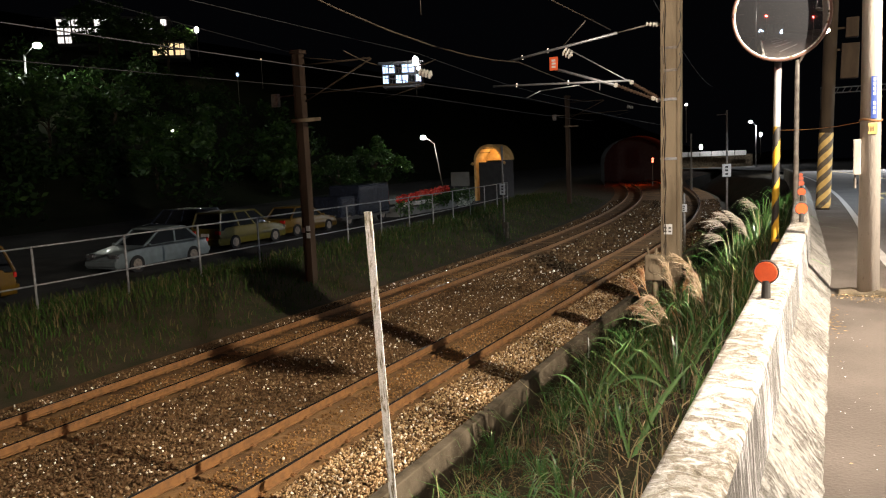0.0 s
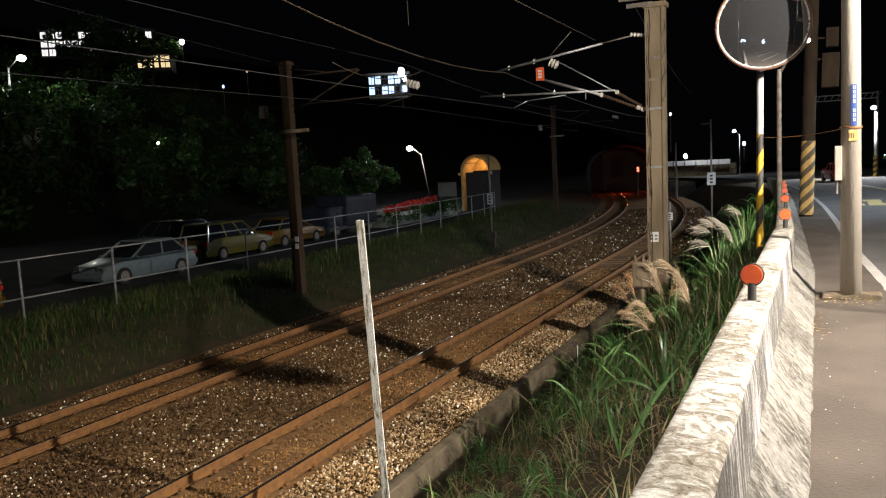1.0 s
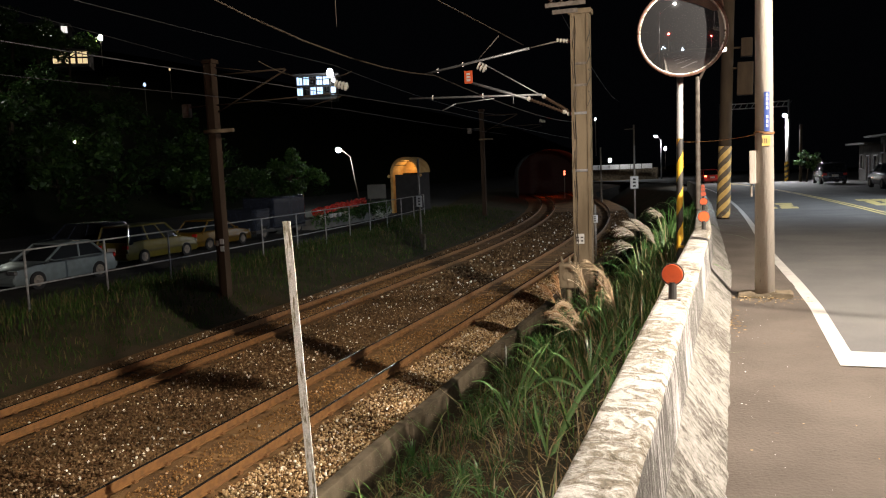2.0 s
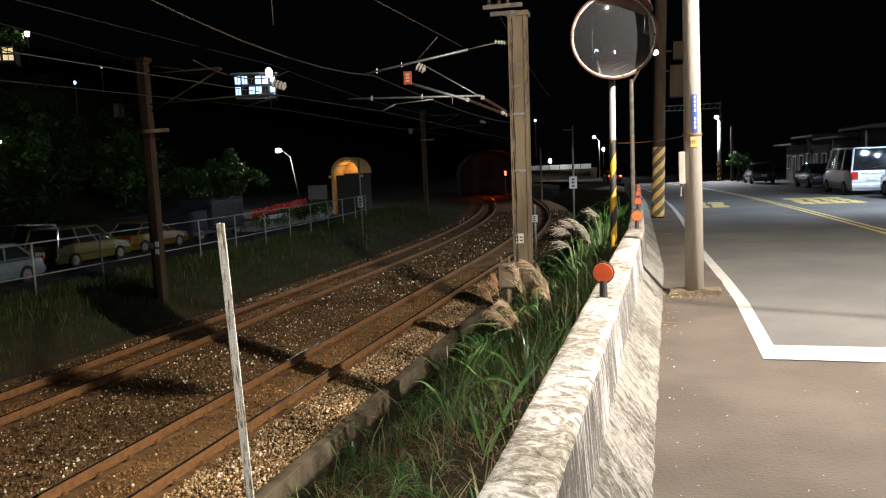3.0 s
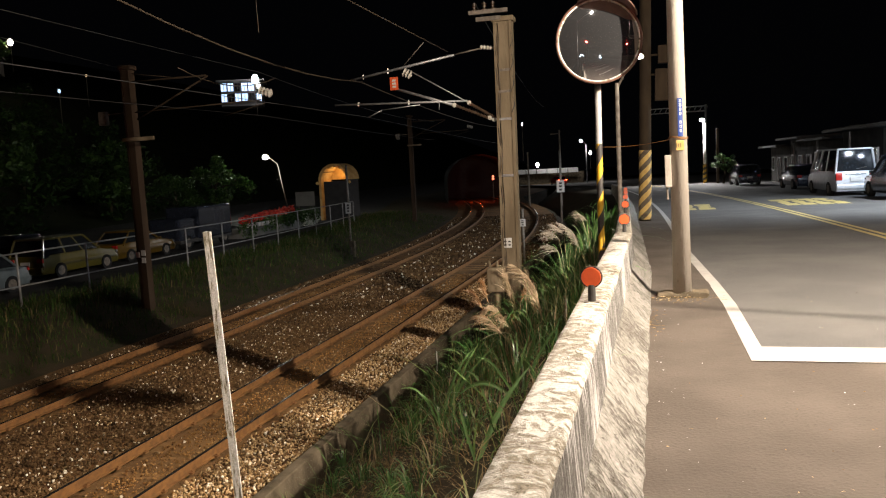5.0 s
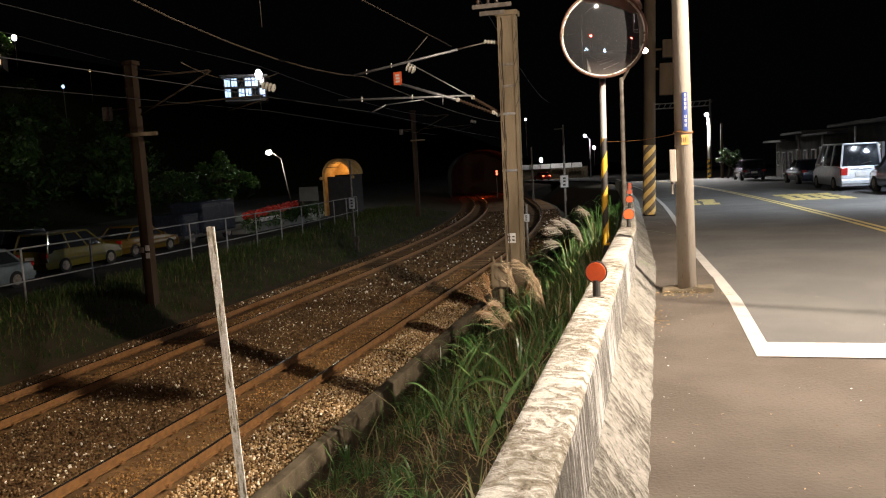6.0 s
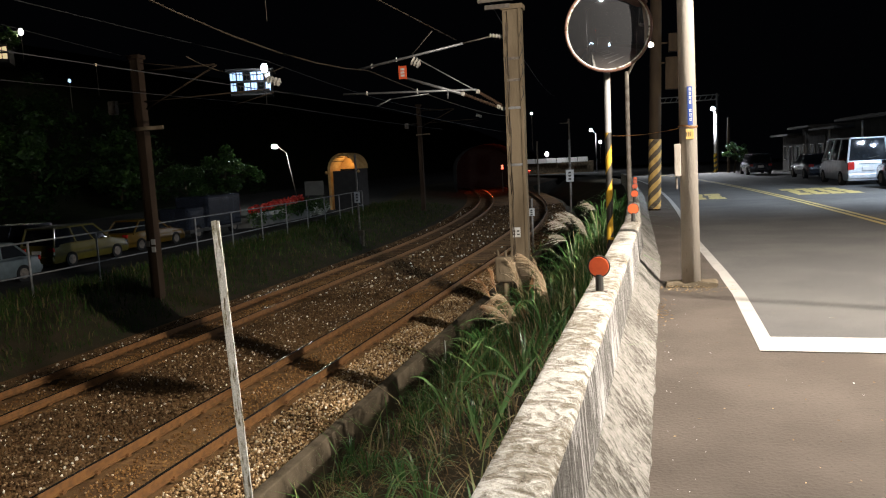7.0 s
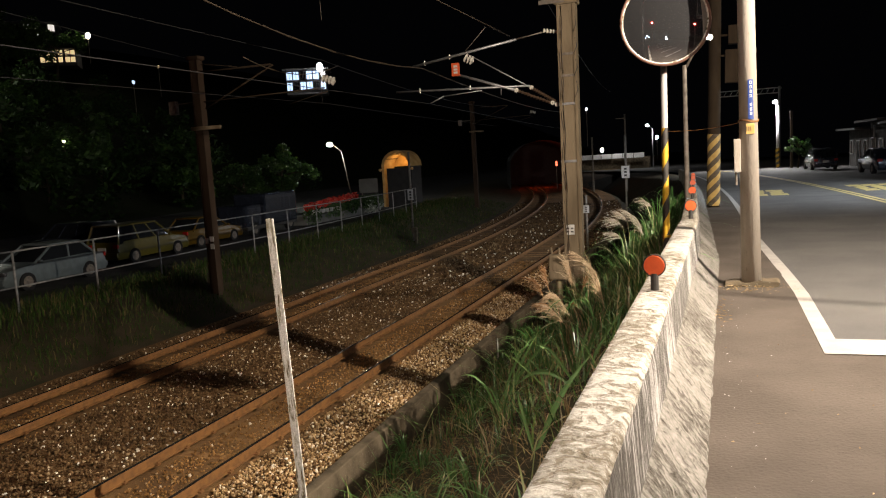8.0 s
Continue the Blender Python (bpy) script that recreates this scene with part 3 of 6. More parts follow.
def stones(name, count, x0, x1, y0, y1, smin, smax, seed, mat=M_STONE, lift=0.0, gauge=False):
    rng = np.random.default_rng(seed)
    ph = (1 + 5 ** 0.5) / 2
    base = np.array([(-1, ph, 0), (1, ph, 0), (-1, -ph, 0), (1, -ph, 0), (0, -1, ph), (0, 1, ph), (0, -1, -ph), (0, 1, -ph), (ph, 0, -1), (ph, 0, 1), (-ph, 0, -1), (-ph, 0, 1)]) / 1.9
    tri = np.array([(0, 11, 5), (0, 5, 1), (0, 1, 7), (0, 7, 10), (0, 10, 11), (1, 5, 9), (5, 11, 4), (11, 10, 2), (10, 7, 6), (7, 1, 8), (3, 9, 4), (3, 4, 2), (3, 2, 6), (3, 6, 8), (3, 8, 9), (4, 9, 5), (2, 4, 11), (6, 2, 10), (8, 6, 7), (9, 8, 1)])
    x = rng.uniform(x0, x1, count)
    y = y0 + (y1 - y0) * rng.uniform(0, 1, count) ** 1.35
    keep = np.ones(count, bool)
    for xr in (-7.40, -6.20, -11.74, -10.54):
        keep &= np.abs(x - xr) > 0.12
    if not gauge:
        keep &= (np.minimum(np.abs(x + 6.80), np.abs(x + 11.14)) > 0.62 + rng.uniform(-0.1, 0.25, count)) | (rng.uniform(0, 1, count) < 0.12)
    x, y = x[keep], y[keep]
    n = len(x)
    s = rng.uniform(smin, smax, n)
    v = base[None] * (1 + rng.uniform(-0.45, 0.45, (n, 12, 1))) * (s[:, None, None] / 2) * rng.uniform(0.6, 1.2, (n, 1, 3))
    a = rng.uniform(0, 6.28, n)
    c, d = np.cos(a)[:, None], np.sin(a)[:, None]
    v = np.stack([v[..., 0] * c - v[..., 1] * d, v[..., 0] * d + v[..., 1] * c, v[..., 2]], -1)
    between = np.minimum(np.abs(x + 6.8), np.abs(x + 11.14))
    z = RAIL_Z - 0.188 + np.clip(between - 0.7, -0.2, 0.7) * 0.05 + rng.uniform(-0.035, 0.012, n) + lift
    dx = 0.006 * (np.minimum(y, 30) - 14) - np.maximum(0, y - 30) ** 2 / 340
    v += np.stack([x + dx, y, z], -1)[:, None]
    f = (tri[None] + 12 * np.arange(n)[:, None, None]).reshape(-1, 3)
    me = bpy.data.meshes.new(name)
    me.vertices.add(n * 12)
    me.vertices.foreach_set("co", v.reshape(-1))
    me.loops.add(len(f) * 3)
    me.loops.foreach_set("vertex_index", f.reshape(-1).astype(np.int32))
    me.polygons.add(len(f))
    me.polygons.foreach_set("loop_start", np.arange(0, len(f) * 3, 3, dtype=np.int32))
    me.update(calc_edges=True)
    me.materials.append(mat)
    tagged(new(name, me), "loose rust-stained ballast stones between the rails", "ballast", kind="stuff")


stones("ballast_stones", 62000, -12.7, -4.85, 4.5, 24, 0.016, 0.052, 4)
for k, xc in enumerate((-6.80, -11.14)):
    stones("track_stones", 13000, xc - 0.8, xc + 0.8, 4.5, 28, 0.016, 0.04, 40 + k, M_RUST_STONE, 0.006, True)
# Paler stones in the strip between the near rail and the kerb.
stones("ballast_stones", 19000, -6.2, -4.82, 5.0, 30, 0.016, 0.048, 8, M_PALE_STONE, 0.012)
stones("ballast_stones", 14000, -12.7, -4.85, 21, 60, 0.05, 0.10, 5)


def kerbs():
    y = 0.3
    while y < 40:
        end = y + 5.0
        k = empty("drain_kerb", pose(-4.66, y, 0), label="weathered concrete drain kerb along the ballast", category="kerb", group="drain kerbs", kind="structure")
        bm = B()
        box(bm, (0, 2.47, -2.6), (0.17, 4.94, 0.72), 0.02)
        for e in bm.verts:
            e.co.x += 0.012 * noise.noise((e.co.y * 2 + y, e.co.z * 3, 0))
        part("kerb_body", bm, M_KERB, k)
        bm = B()
        box(bm, (0.09, 4.93, -2.42), (0.12, 0.14, 0.40), 0.03)
        part("kerb_block", bm, M_KERB, k)
        y = end + 0.06


kerbs()


def pipe_stub(x, y, z):
    bm = B()
    tube(bm, [(0, 0, -0.5), (0, 0, -0.06), (-0.02, 0, -0.015), (-0.08, 0, 0)], 0.022, 8)
    ob = tagged(part("vent_pipe", bm, M_WHITE), "short white bent pipe standing at the drain kerb", "pipe")
    ob.matrix_world = pose(x, y, z)


pipe_stub(-4.52, 15.42, -2.27)


# ---------------------------------------------------------------- overhead line
def insulator(bm, a, b, n=9, r=0.07):
    a, b = Vector(a), Vector(b)
    rod(bm, a, b, 0.025, 0.025, 8)
    for k in range(n):
        p = a.lerp(b, (k + 0.5) / n)
        d = (b - a).normalized() * 0.014
        rod(bm, p - d, p + d, r, r * 0.55, 12)


def mast(x, y, z0, z1, mat, w, d, arms, label, lean=0.0):
    m = empty("catenary_mast", pose(x, y, 0, 0, lean, 0), label=label, category="mast", group="catenary masts")
    bm = B()
    h = z1 - z0
    box(bm, (0, 0, z0 + h / 2), (w, d, h), 0.03)
    part("post", bm, mat, m)
    for s in (-1, 1):
        part("flange", box(B(), (s * w * 0.42, -d * 0.5, z0 + h / 2), (w * 0.16, 0.05, h - 0.1), 0.008), mat, m)
    if arms:
        bm = B()
        box(bm, (0, 0, z1 - 0.02), (w + 0.1, d + 0.1, 0.12), 0.02)
        part("cap", bm, mat, m)
    return m


def right_mast():
    x, y, far = -3.33, 18.5, 0.841
    m = mast(x, y, -2.8, 5.09, M_MAST, 0.44, 0.30, True, "tall weathered concrete catenary mast with steel bracket arms", 0.35)
    o = Vector((-x, -y, 0))

    def P(px, pz, dy=0.0):
        return Vector((px * far, y + dy * far, 1.6 + (pz - 1.6) * far)) + o

    def bar(name, a, b, r, mat=M_STEEL, label=""):
        part(name, tube(B(), [P(*a), P(*b)], r, 8), mat, m, label, True)

    bar("bracket_tube", (-8.70, 4.37), (-5.45, 4.86), 0.032, label="upper bracket tube carrying the wire")
    bar("tie_rod", (-5.55, 4.85), (-4.60, 4.99), 0.018, M_DULL)
    bar("cantilever_tube", (-7.30, 4.02), (-5.45, 3.40), 0.035)
    bar("registration_tube", (-9.27, 3.66), (-5.10, 3.52), 0.026)
    bar("stay_tube", (-7.05, 4.65), (-5.05, 3.45), 0.016)
    bar("stay_tube", (-6.35, 5.30), (-7.00, 4.68), 0.012, M_DULL)
    bar("steady_arm", (-8.19, 3.24), (-7.75, 3.42), 0.016)
    bar("steady_arm", (-7.75, 3.42), (-6.55, 3.50), 0.014)
    bar("hanger", (-5.96, 3.56), (-5.97, 3.32), 0.012)
    for a, b in (((-5.45, 3.40), (-4.40, 2.95)), ((-5.05, 3.45), (-4.30, 2.98))):
        bm = B()
        insulator(bm, P(*a), P(*b), 12, 0.05)
        part("insulator", bm, M_BROWN_INS, m, "ribbed brown insulator")
    for px, pz in ((-5.5, 3.42), (-5.05, 3.46), (-4.45, 2.99), (-4.33, 2.93), (-8.5, 3.64), (-6.9, 3.6), (-8.3, 4.44), (-7.5, 4.56)):
        bm = B()
        big = px > -5.6
        box(bm, P(px, pz), (0.09, 0.08, 0.09) if big else (0.05, 0.05, 0.06), 0.015)
        rod(bm, P(px, pz - 0.07), P(px, pz + 0.07), 0.015, 0.015, 6)
        part("clamp", bm, M_PORCELAIN, m, "pale clamp")
    bm = B()
    insulator(bm, P(-4.66, 5.02), P(-4.2, 4.95), 5, 0.06)
    part("insulator", bm, M_PORCELAIN, m, "pale ribbed insulator")
    bm = B()
    insulator(bm, P(-7.02, 4.50), P(-6.76, 4.36), 3, 0.115)
    part("pulley", bm, M_PORCELAIN, m, "pale drum insulator under the bracket")
    bm = B()
    box(bm, P(-7.29, 4.16, -0.12), (0.21, 0.02, 0.32), 0.004)
    sign = part("number_sign", bm, M_REDBOX, m, "small orange-red sign with pale characters")
    for k in (-0.09, 0.0, 0.09):
        part("sign_bar", box(B(), P(-7.29, 4.16 + k, -0.132), (0.10, 0.006, 0.05)), M_WHITE, sign)
    for s, pz, pw in ((0, 5.95, 0.95), (0, 5.75, 0.6)):
        bm = B()
        box(bm, P(-4.35 + s, pz, -0.22), (pw, 0.08, 0.10), 0.01)
        part("crossarm", bm, M_DULL, m)
    for px in (-4.74, -4.45, -4.2):
        bm = B()
        insulator(bm, P(px, 6.0, -0.22), P(px, 6.22, -0.22), 3, 0.06)
        part("insulator", bm, M_BROWN_INS, m)
    for pz in (2.92, 1.3, 4.3, 3.7):
        bm = B()
        box(bm, P(-3.98, pz), (0.43, 0.33, 0.06), 0.01)
        part("steel_band", bm, M_STEEL if pz < 3 else M_DULL, m, "steel band clamped round the post")
    for px, r in ((-4.16, 0.022), (-4.10, 0.014)):
        part("cable", tube(B(), [P(px + 0.02 * math.sin(k * 1.7), 5.6 - 0.42 * k, -0.19) for k in range(20)], r, 6), M_WIRE, m, "pale cable running down the post", True)
    part("cable", tube(B(), [P(-3.72 + 0.05 * math.sin(k * 2.1), 5.3 - 0.2 * k, -0.2) for k in range(12)], 0.012, 6), M_CABLE, m, "", True)
    for px in (-4.10, -3.98):
        bm = B()
        box(bm, P(px, -0.66, -0.185), (0.11, 0.012, 0.24), 0.003)
        plate = part("mast_plate", bm, M_WHITE, m, "small white plate with dark marks")
        for k in (-0.06, 0.04):
            part("plate_bar", box(B(), P(px, -0.66 + k, -0.193), (0.06, 0.004, 0.035)), M_BLACK, plate)


right_mast()


def left_mast(x, y, z0, z1, sx, label, tag=True):
    """A darker mast of the far track with its two-arm bracket."""
    m = mast(x, y, z0, z1, M_FAR_MAST, 0.29, 0.25, True, label)

    def bar(name, a, b, r, mat=M_BROWN_POLE):
        part(name, tube(B(), [a, b], r * 0.8, 7), mat, m, "", True)

    z = z1 - 4.75
    bar("bracket_tube", (0.0, 0, 4.33 + z), (2.55 * sx, 0, 4.32 + z), 0.035)
    bar("cantilever_tube", (0.2 * sx, 0, 3.25 + z), (2.6 * sx, 0, 4.30 + z), 0.035)
    bar("registration_tube", (-0.35 * sx, 0, 3.45 + z), (4.2 * sx, 0, 3.52 + z), 0.026)
    bar("steady_arm", (3.0 * sx, 0, 3.15 + z), (4.3 * sx, 0, 3.42 + z), 0.016)
    bar("stay_tube", (-0.1 * sx, 0, 4.6 + z), (1.4 * sx, 0, 4.36 + z), 0.014)
    bm = B()
    box(bm, (0.28, -0.17, 2.68 + z), (1.05, 0.08, 0.11), 0.01)
    part("crossarm", bm, M_MAST, m)
    bm = B()
    box(bm, (-0.95 * sx, 0, 3.35 + z), (0.26, 0.16, 0.4), 0.03)
    rod(bm, (-0.95 * sx, 0, 3.45 + z), (-0.1 * sx, 0, 3.47 + z), 0.02, 0.02, 6)
    part("weight_box", bm, M_DULL, m, "small rusty box hung beside the mast")
    bm = B()
    insulator(bm, (4.15 * sx, 0, 3.78 + z), (4.55 * sx, 0, 3.66 + z), 4, 0.12)
    part("insulator", bm, M_PORCELAIN, m, "pale drum insulator")
    if tag:
        for px, pz, w in ((-0.08, -0.45, 0.12), (0.10, -0.40, 0.14), (0.1, -0.62, 0.13)):
            bm = B()
            box(bm, (px, -0.18, pz), (w, 0.02, 0.16), 0.004)
            part("mast_plate", bm, M_WHITE, m, "small white number plate")
    return m


left_mast(-14.46, 19.25, -2.3, 4.97, 1, "dark concrete catenary mast beside the far track")
left_mast(-16.3, 52.0, -2.6, 5.4, 1, "distant dark catenary mast beside the far track", False)


def wires():
    def wire(name, pts, r, label, mat=M_WIRE):
        tagged(part(name, tube(B(), pts, r, 5), mat, None, "", True), label, "wire", "overhead wires")

    wire("messenger_wire", [(0.841 * (-8.0 - 0.03 * (y - 9)), 0.841 * y, 1.6 + 0.841 * (2.55 + 0.0085 * (max(y, 4) - 17.3) ** 2 + 0.22 * max(0, 4 - y))) for y in (-20, -8, 0, 4, 6, 8, 10, 12, 14, 16, 18, 20, 22)] + sag((-7.06, 18.5, 3.9), (-11.5, 62, 4.7), 0.3)[1:], 0.016, "overhead messenger wire above the near track")
    wire("contact_wire", sag((-6.2, -26, 3.1), (-6.85, 18.5, 2.99), 0.05, 24) + sag((-6.85, 18.5, 2.99), (-11.5, 62, 3.3), 0.05)[1:], 0.007, "thin contact wire above the near track", M_CABLE)
    wire("messenger_wire", sag((-11.2, -26, 6.3), (-10.3, 19.25, 4.5), 0.3, 24) + sag((-10.3, 19.25, 4.5), (-14.5, 52, 4.9), 0.3)[1:], 0.010, "overhead messenger wire above the far track", M_CABLE)
    wire("contact_wire", sag((-10.8, -26, 3.2), (-10.2, 19.25, 3.3), 0.05, 24) + sag((-10.2, 19.25, 3.3), (-14.5, 52, 3.6), 0.05)[1:], 0.007, "thin contact wire above the far track", M_CABLE)
    wire("feeder_wire", sag((-7.06, -16.8, 5.8), (-4.71, 18.5, 4.44), 0.0, 20), 0.014, "feeder wire leading to the bracket arm")
    wire("feeder_wire", sag((-14.8, -20, 8.5), (-14.8, 19.25, 5.0), 0.3, 20), 0.010, "feeder wire above the far mast", M_CABLE)
    wire("feeder_wire", sag((-3.95, 18.5, 5.47), (-9.0, 70, 6.6), 0.5, 20), 0.010, "feeder wire beyond the concrete mast", M_CABLE)
    wire("dropper_wire", [(-7.75, 14.6, 7.4), (-7.72, 14.6, 4.6)], 0.008, "vertical dropper between overhead wires", M_DULL)
    wire("jumper_wire", sag((-9.3, 14.0, 3.95), (-8.9, 17.5, 4.05), 0.28, 12), 0.012, "hanging jumper loop between wires")
    wire("pole_cable", sag((0.28, 9.0, 1.80), (-0.57, 9.5, 1.76), 0.03, 8), 0.004, "thin rusty wire tied between two poles", M_RUST)


wires()


def cable_closure():
    """An unseen blocker on a cable to the lamp, placed to shadow the rails."""
    m = empty("cable_closure", label="unseen cable and blocker above the pavement, added to cast a shadow", category="cable")
    a, b = Vector((1.92, 6.87, 3.75)), Vector((2.72, 6.83, 3.75))
    for ends in ((Vector((0.40, 9.0, 4.6)), a), (b, Vector((8.75, 4.6, 4.4)))):
        part("cable", tube(B(), sag(*ends, 0.06, 10), 0.014, 6), M_CABLE, m, "", True)
    part("splice_case", tube(B(), [a, a.lerp(b, 0.15), a.lerp(b, 0.85), b], [0.05, 0.10, 0.10, 0.05], 12), M_BLACK, m, "fat black case that throws the blob shadow", True)



cable_closure()


def white_post():
    m = empty("marker_post", pose(-4.22, 6.68, 0, 1.0, -1.6, 0), label="leaning white angle post with flaking paint and rust", category="post")
    bm = B()
    box(bm, (0, 0, -0.85), (0.092, 0.012, 3.9), 0.003)
    box(bm, (-0.040, 0.034, -0.85), (0.012, 0.07, 3.9), 0.003)
    part("angle_bar", bm, M_POST, m)


white_post()


# ---------------------------------------------------------------- poles along the road
def banded(name, r, z0, z1, pitch, mats, parent, label, seg=16, r1=None, starts=1):
    """A sleeve of two colours wound round a pole."""
    r1 = r if r1 is None else r1
    n = max(6, int((z1 - z0) / 0.02))
    verts, faces, index = [], [], []
    for k in range(n + 1):
        z, rr = z0 + (z1 - z0) * k / n, r + (r1 - r) * k / n
        for i in range(seg):
            a = 2 * math.pi * (i / seg + z / pitch)
            verts.append((rr * math.cos(a), rr * math.sin(a), z))
    for k in range(n):
        for i in range(seg):
            faces.append((k * seg + i, k * seg + (i + 1) % seg, (k + 1) * seg + (i + 1) % seg, (k + 1) * seg + i))
            index.append(0 if (i * starts / seg) % 1 < 0.5 else 1)
    return link_mesh(name, verts, faces, mats, parent, label, True, index)


def concrete_pole():
    m = empty("utility_pole", pose(0.345, 9.05, 0.02, 0, -0.45, 0), label="pale concrete utility pole with a blue number plate", category="utility pole")
    bm = rod(B(), (0, 0, -0.3), (0, 0, 9.0), 0.106, 0.056, 28)
    part("pole", bm, M_CONCRETE, m, "", True)
    bm = B()
    box(bm, (0, 0, 0.0), (0.56, 0.30, 0.06), 0.02)
    bmesh.ops.subdivide_edges(bm, edges=list(bm.edges), cuts=4, use_grid_fill=True)
    for v in bm.verts:
        v.co += 0.035 * Vector(noise.noise_vector(v.co * 9))
    part("footing", bm, M_KERB, m, "broken mortar round the foot")
    verts, faces = [], []
    for k in range(5):
        a = math.radians(268 + 8 * k)
        verts += [(r * math.cos(a), r * math.sin(a), z) for r in (0.094, 0.103) for z in (1.80, 2.22)]
    for k in range(4):
        a, b = 4 * k, 4 * k + 4
        faces += [(a + 2, b + 2, b + 3, a + 3), (a, a + 1, b + 1, b), (a + 1, a + 3, b + 3, b + 1), (a, b, b + 2, a + 2)]
    faces += [(0, 2, 3, 1), (16, 17, 19, 18)]
    plate = link_mesh("number_plate", verts, faces, M_BLUE, m, "upright blue plate with white marks")
    for k in range(8):
        if k == 4:
            continue
        bm = B()
        zz = 2.19 - 0.047 * k
        turn = pose(0, 0, 0, 0, 0, 14)
        box(bm, (-0.007, -0.103, zz), (0.005, 0.004, 0.028), 0.0, turn)
        box(bm, (0.009, -0.103, zz), (0.005, 0.004, 0.028), 0.0, turn)
        box(bm, (0.001, -0.103, zz + 0.013), (0.02, 0.004, 0.005), 0.0, turn)
        box(bm, (0.001, -0.103, zz - 0.013), (0.02, 0.004, 0.005), 0.0, turn)
        part("plate_mark", bm, M_WHITE, plate)
    bm = box(B(), (0.015, -0.101, 1.70), (0.085, 0.014, 0.11), 0.004)
    band = part("tag_plate", bm, M_OLD_YELLOW, m, "small rusty yellow tag strapped on with wire")
    for k in range(3):
        part("tag_bar", box(B(), (-0.02 + 0.02 * k, -0.110, 1.70), (0.006, 0.004, 0.05)), M_BLACK, band)
    for z in (1.745, 1.752, 1.74):
        part("binding_wire", tube(B(), [(0.104 * math.cos(a), 0.104 * math.sin(a), z + 0.04 + 0.012 * math.sin(2 * a)) for a in (0.35 * k for k in range(19))], 0.004, 5), M_RUST, m)
    bm = B()
    box(bm, (-0.12, -0.06, 1.42), (0.07, 0.1, 0.36), 0.01)
    bx = part("junction_box", bm, M_CONCRETE, m, "pale meter box on the side of the pole")
    bm = rod(B(), (-0.135, -0.06, 1.24), (-0.135, -0.06, 1.1), 0.012, 0.012, 8)
    part("conduit", bm, M_DULL, bx)


concrete_pole()


def mirror_pole():
    x, y = -0.585, 9.5
    m = empty("traffic_mirror", pose(x, y, 0, 0, 0.4, 0), label="round convex traffic mirror on a black and yellow striped pole", category="traffic mirror")
    part("pole", rod(B(), (0, 0, -0.8), (0, 0, 3.0), 0.038, 0.038, 20), M_POLE_PAINT, m, "white-topped steel pole", True)
    banded("striped_sleeve", 0.0405, 0.35, 1.80, 0.42, [M_YELLOW, M_BLACK], m, "black and yellow striped sleeve", 16)
    part("collar", rod(B(), (0, 0, 0.50), (0, 0, 0.53), 0.046, 0.046, 20), M_YELLOW, m)
    # the dish looks down the road past the camera
    c = Vector((0.045, -0.24, 3.0))
    q = look(c, c + Vector((0.16, -0.98, 0.03)))
    R, r = 1.75, 0.478
    verts, faces, rings, seg = [(0, 0, 0)], [], 14, 56
    for k in range(1, rings + 1):
        rr = r * k / rings
        for i in range(seg):
            a = 2 * math.pi * i / seg
            verts.append((rr * math.cos(a), rr * math.sin(a), math.sqrt(R * R - rr * rr) - R))
    for i in range(seg):
        faces.append((0, 1 + i, 1 + (i + 1) % seg))
    for k in range(rings - 1):
        for i in range(seg):
            a, b = 1 + k * seg + i, 1 + k * seg + (i + 1) % seg
            faces.append((a, a + seg, b + seg, b))
    ob = link_mesh("mirror", verts, faces, M_MIRROR, m, "dusty convex mirror face", True)
    ob.matrix_local = q @ pose(0, 0, 0, 0, 180, 0)
    bm = B()
    tube(bm, [(0.49 * math.cos(a), 0.49 * math.sin(a), 0.06) for a in (2 * math.pi * k / 56 for k in range(57))], 0.017, 10)
    rim = part("rim", bm, M_RIM, m, "rust-brown rim", True)
    rim.matrix_local = q
    trim = part("rim_trim", tube(B(), [(0.474 * math.cos(a), 0.474 * math.sin(a), 0.056) for a in (2 * math.pi * k / 56 for k in range(57))], 0.008, 8), M_POST, m, "thin pale inner edge of the rim", True)
    trim.matrix_local = q
    bm = B()
    box(bm, (0, 0, 0.16), (0.2, 0.2, 0.16), 0.03)
    bracket = part("bracket", bm, M_DULL, m)
    bracket.matrix_local = q
    # hood over the upper edge
    verts, faces = [], []
    n = 20
    for k in range(n + 1):
        a = math.radians(62 + 88 * k / n)
        d = 0.20 * math.sin(math.pi * k / n) ** 0.5
        for rr, z in ((0.508, 0.05), (0.515, -d), (0.503, -d), (0.496, 0.05)):
            verts.append((rr * math.cos(a), rr * math.sin(a), z))
    for k in range(n):
        for i in range(4):
            a, b = 4 * k + i, 4 * k + (i + 1) % 4
            faces.append((a, b, b + 4, a + 4))
    hood = link_mesh("hood", verts, faces, M_RIM, m, "rust-brown hood over the mirror")
    hood.matrix_local = q


mirror_pole()


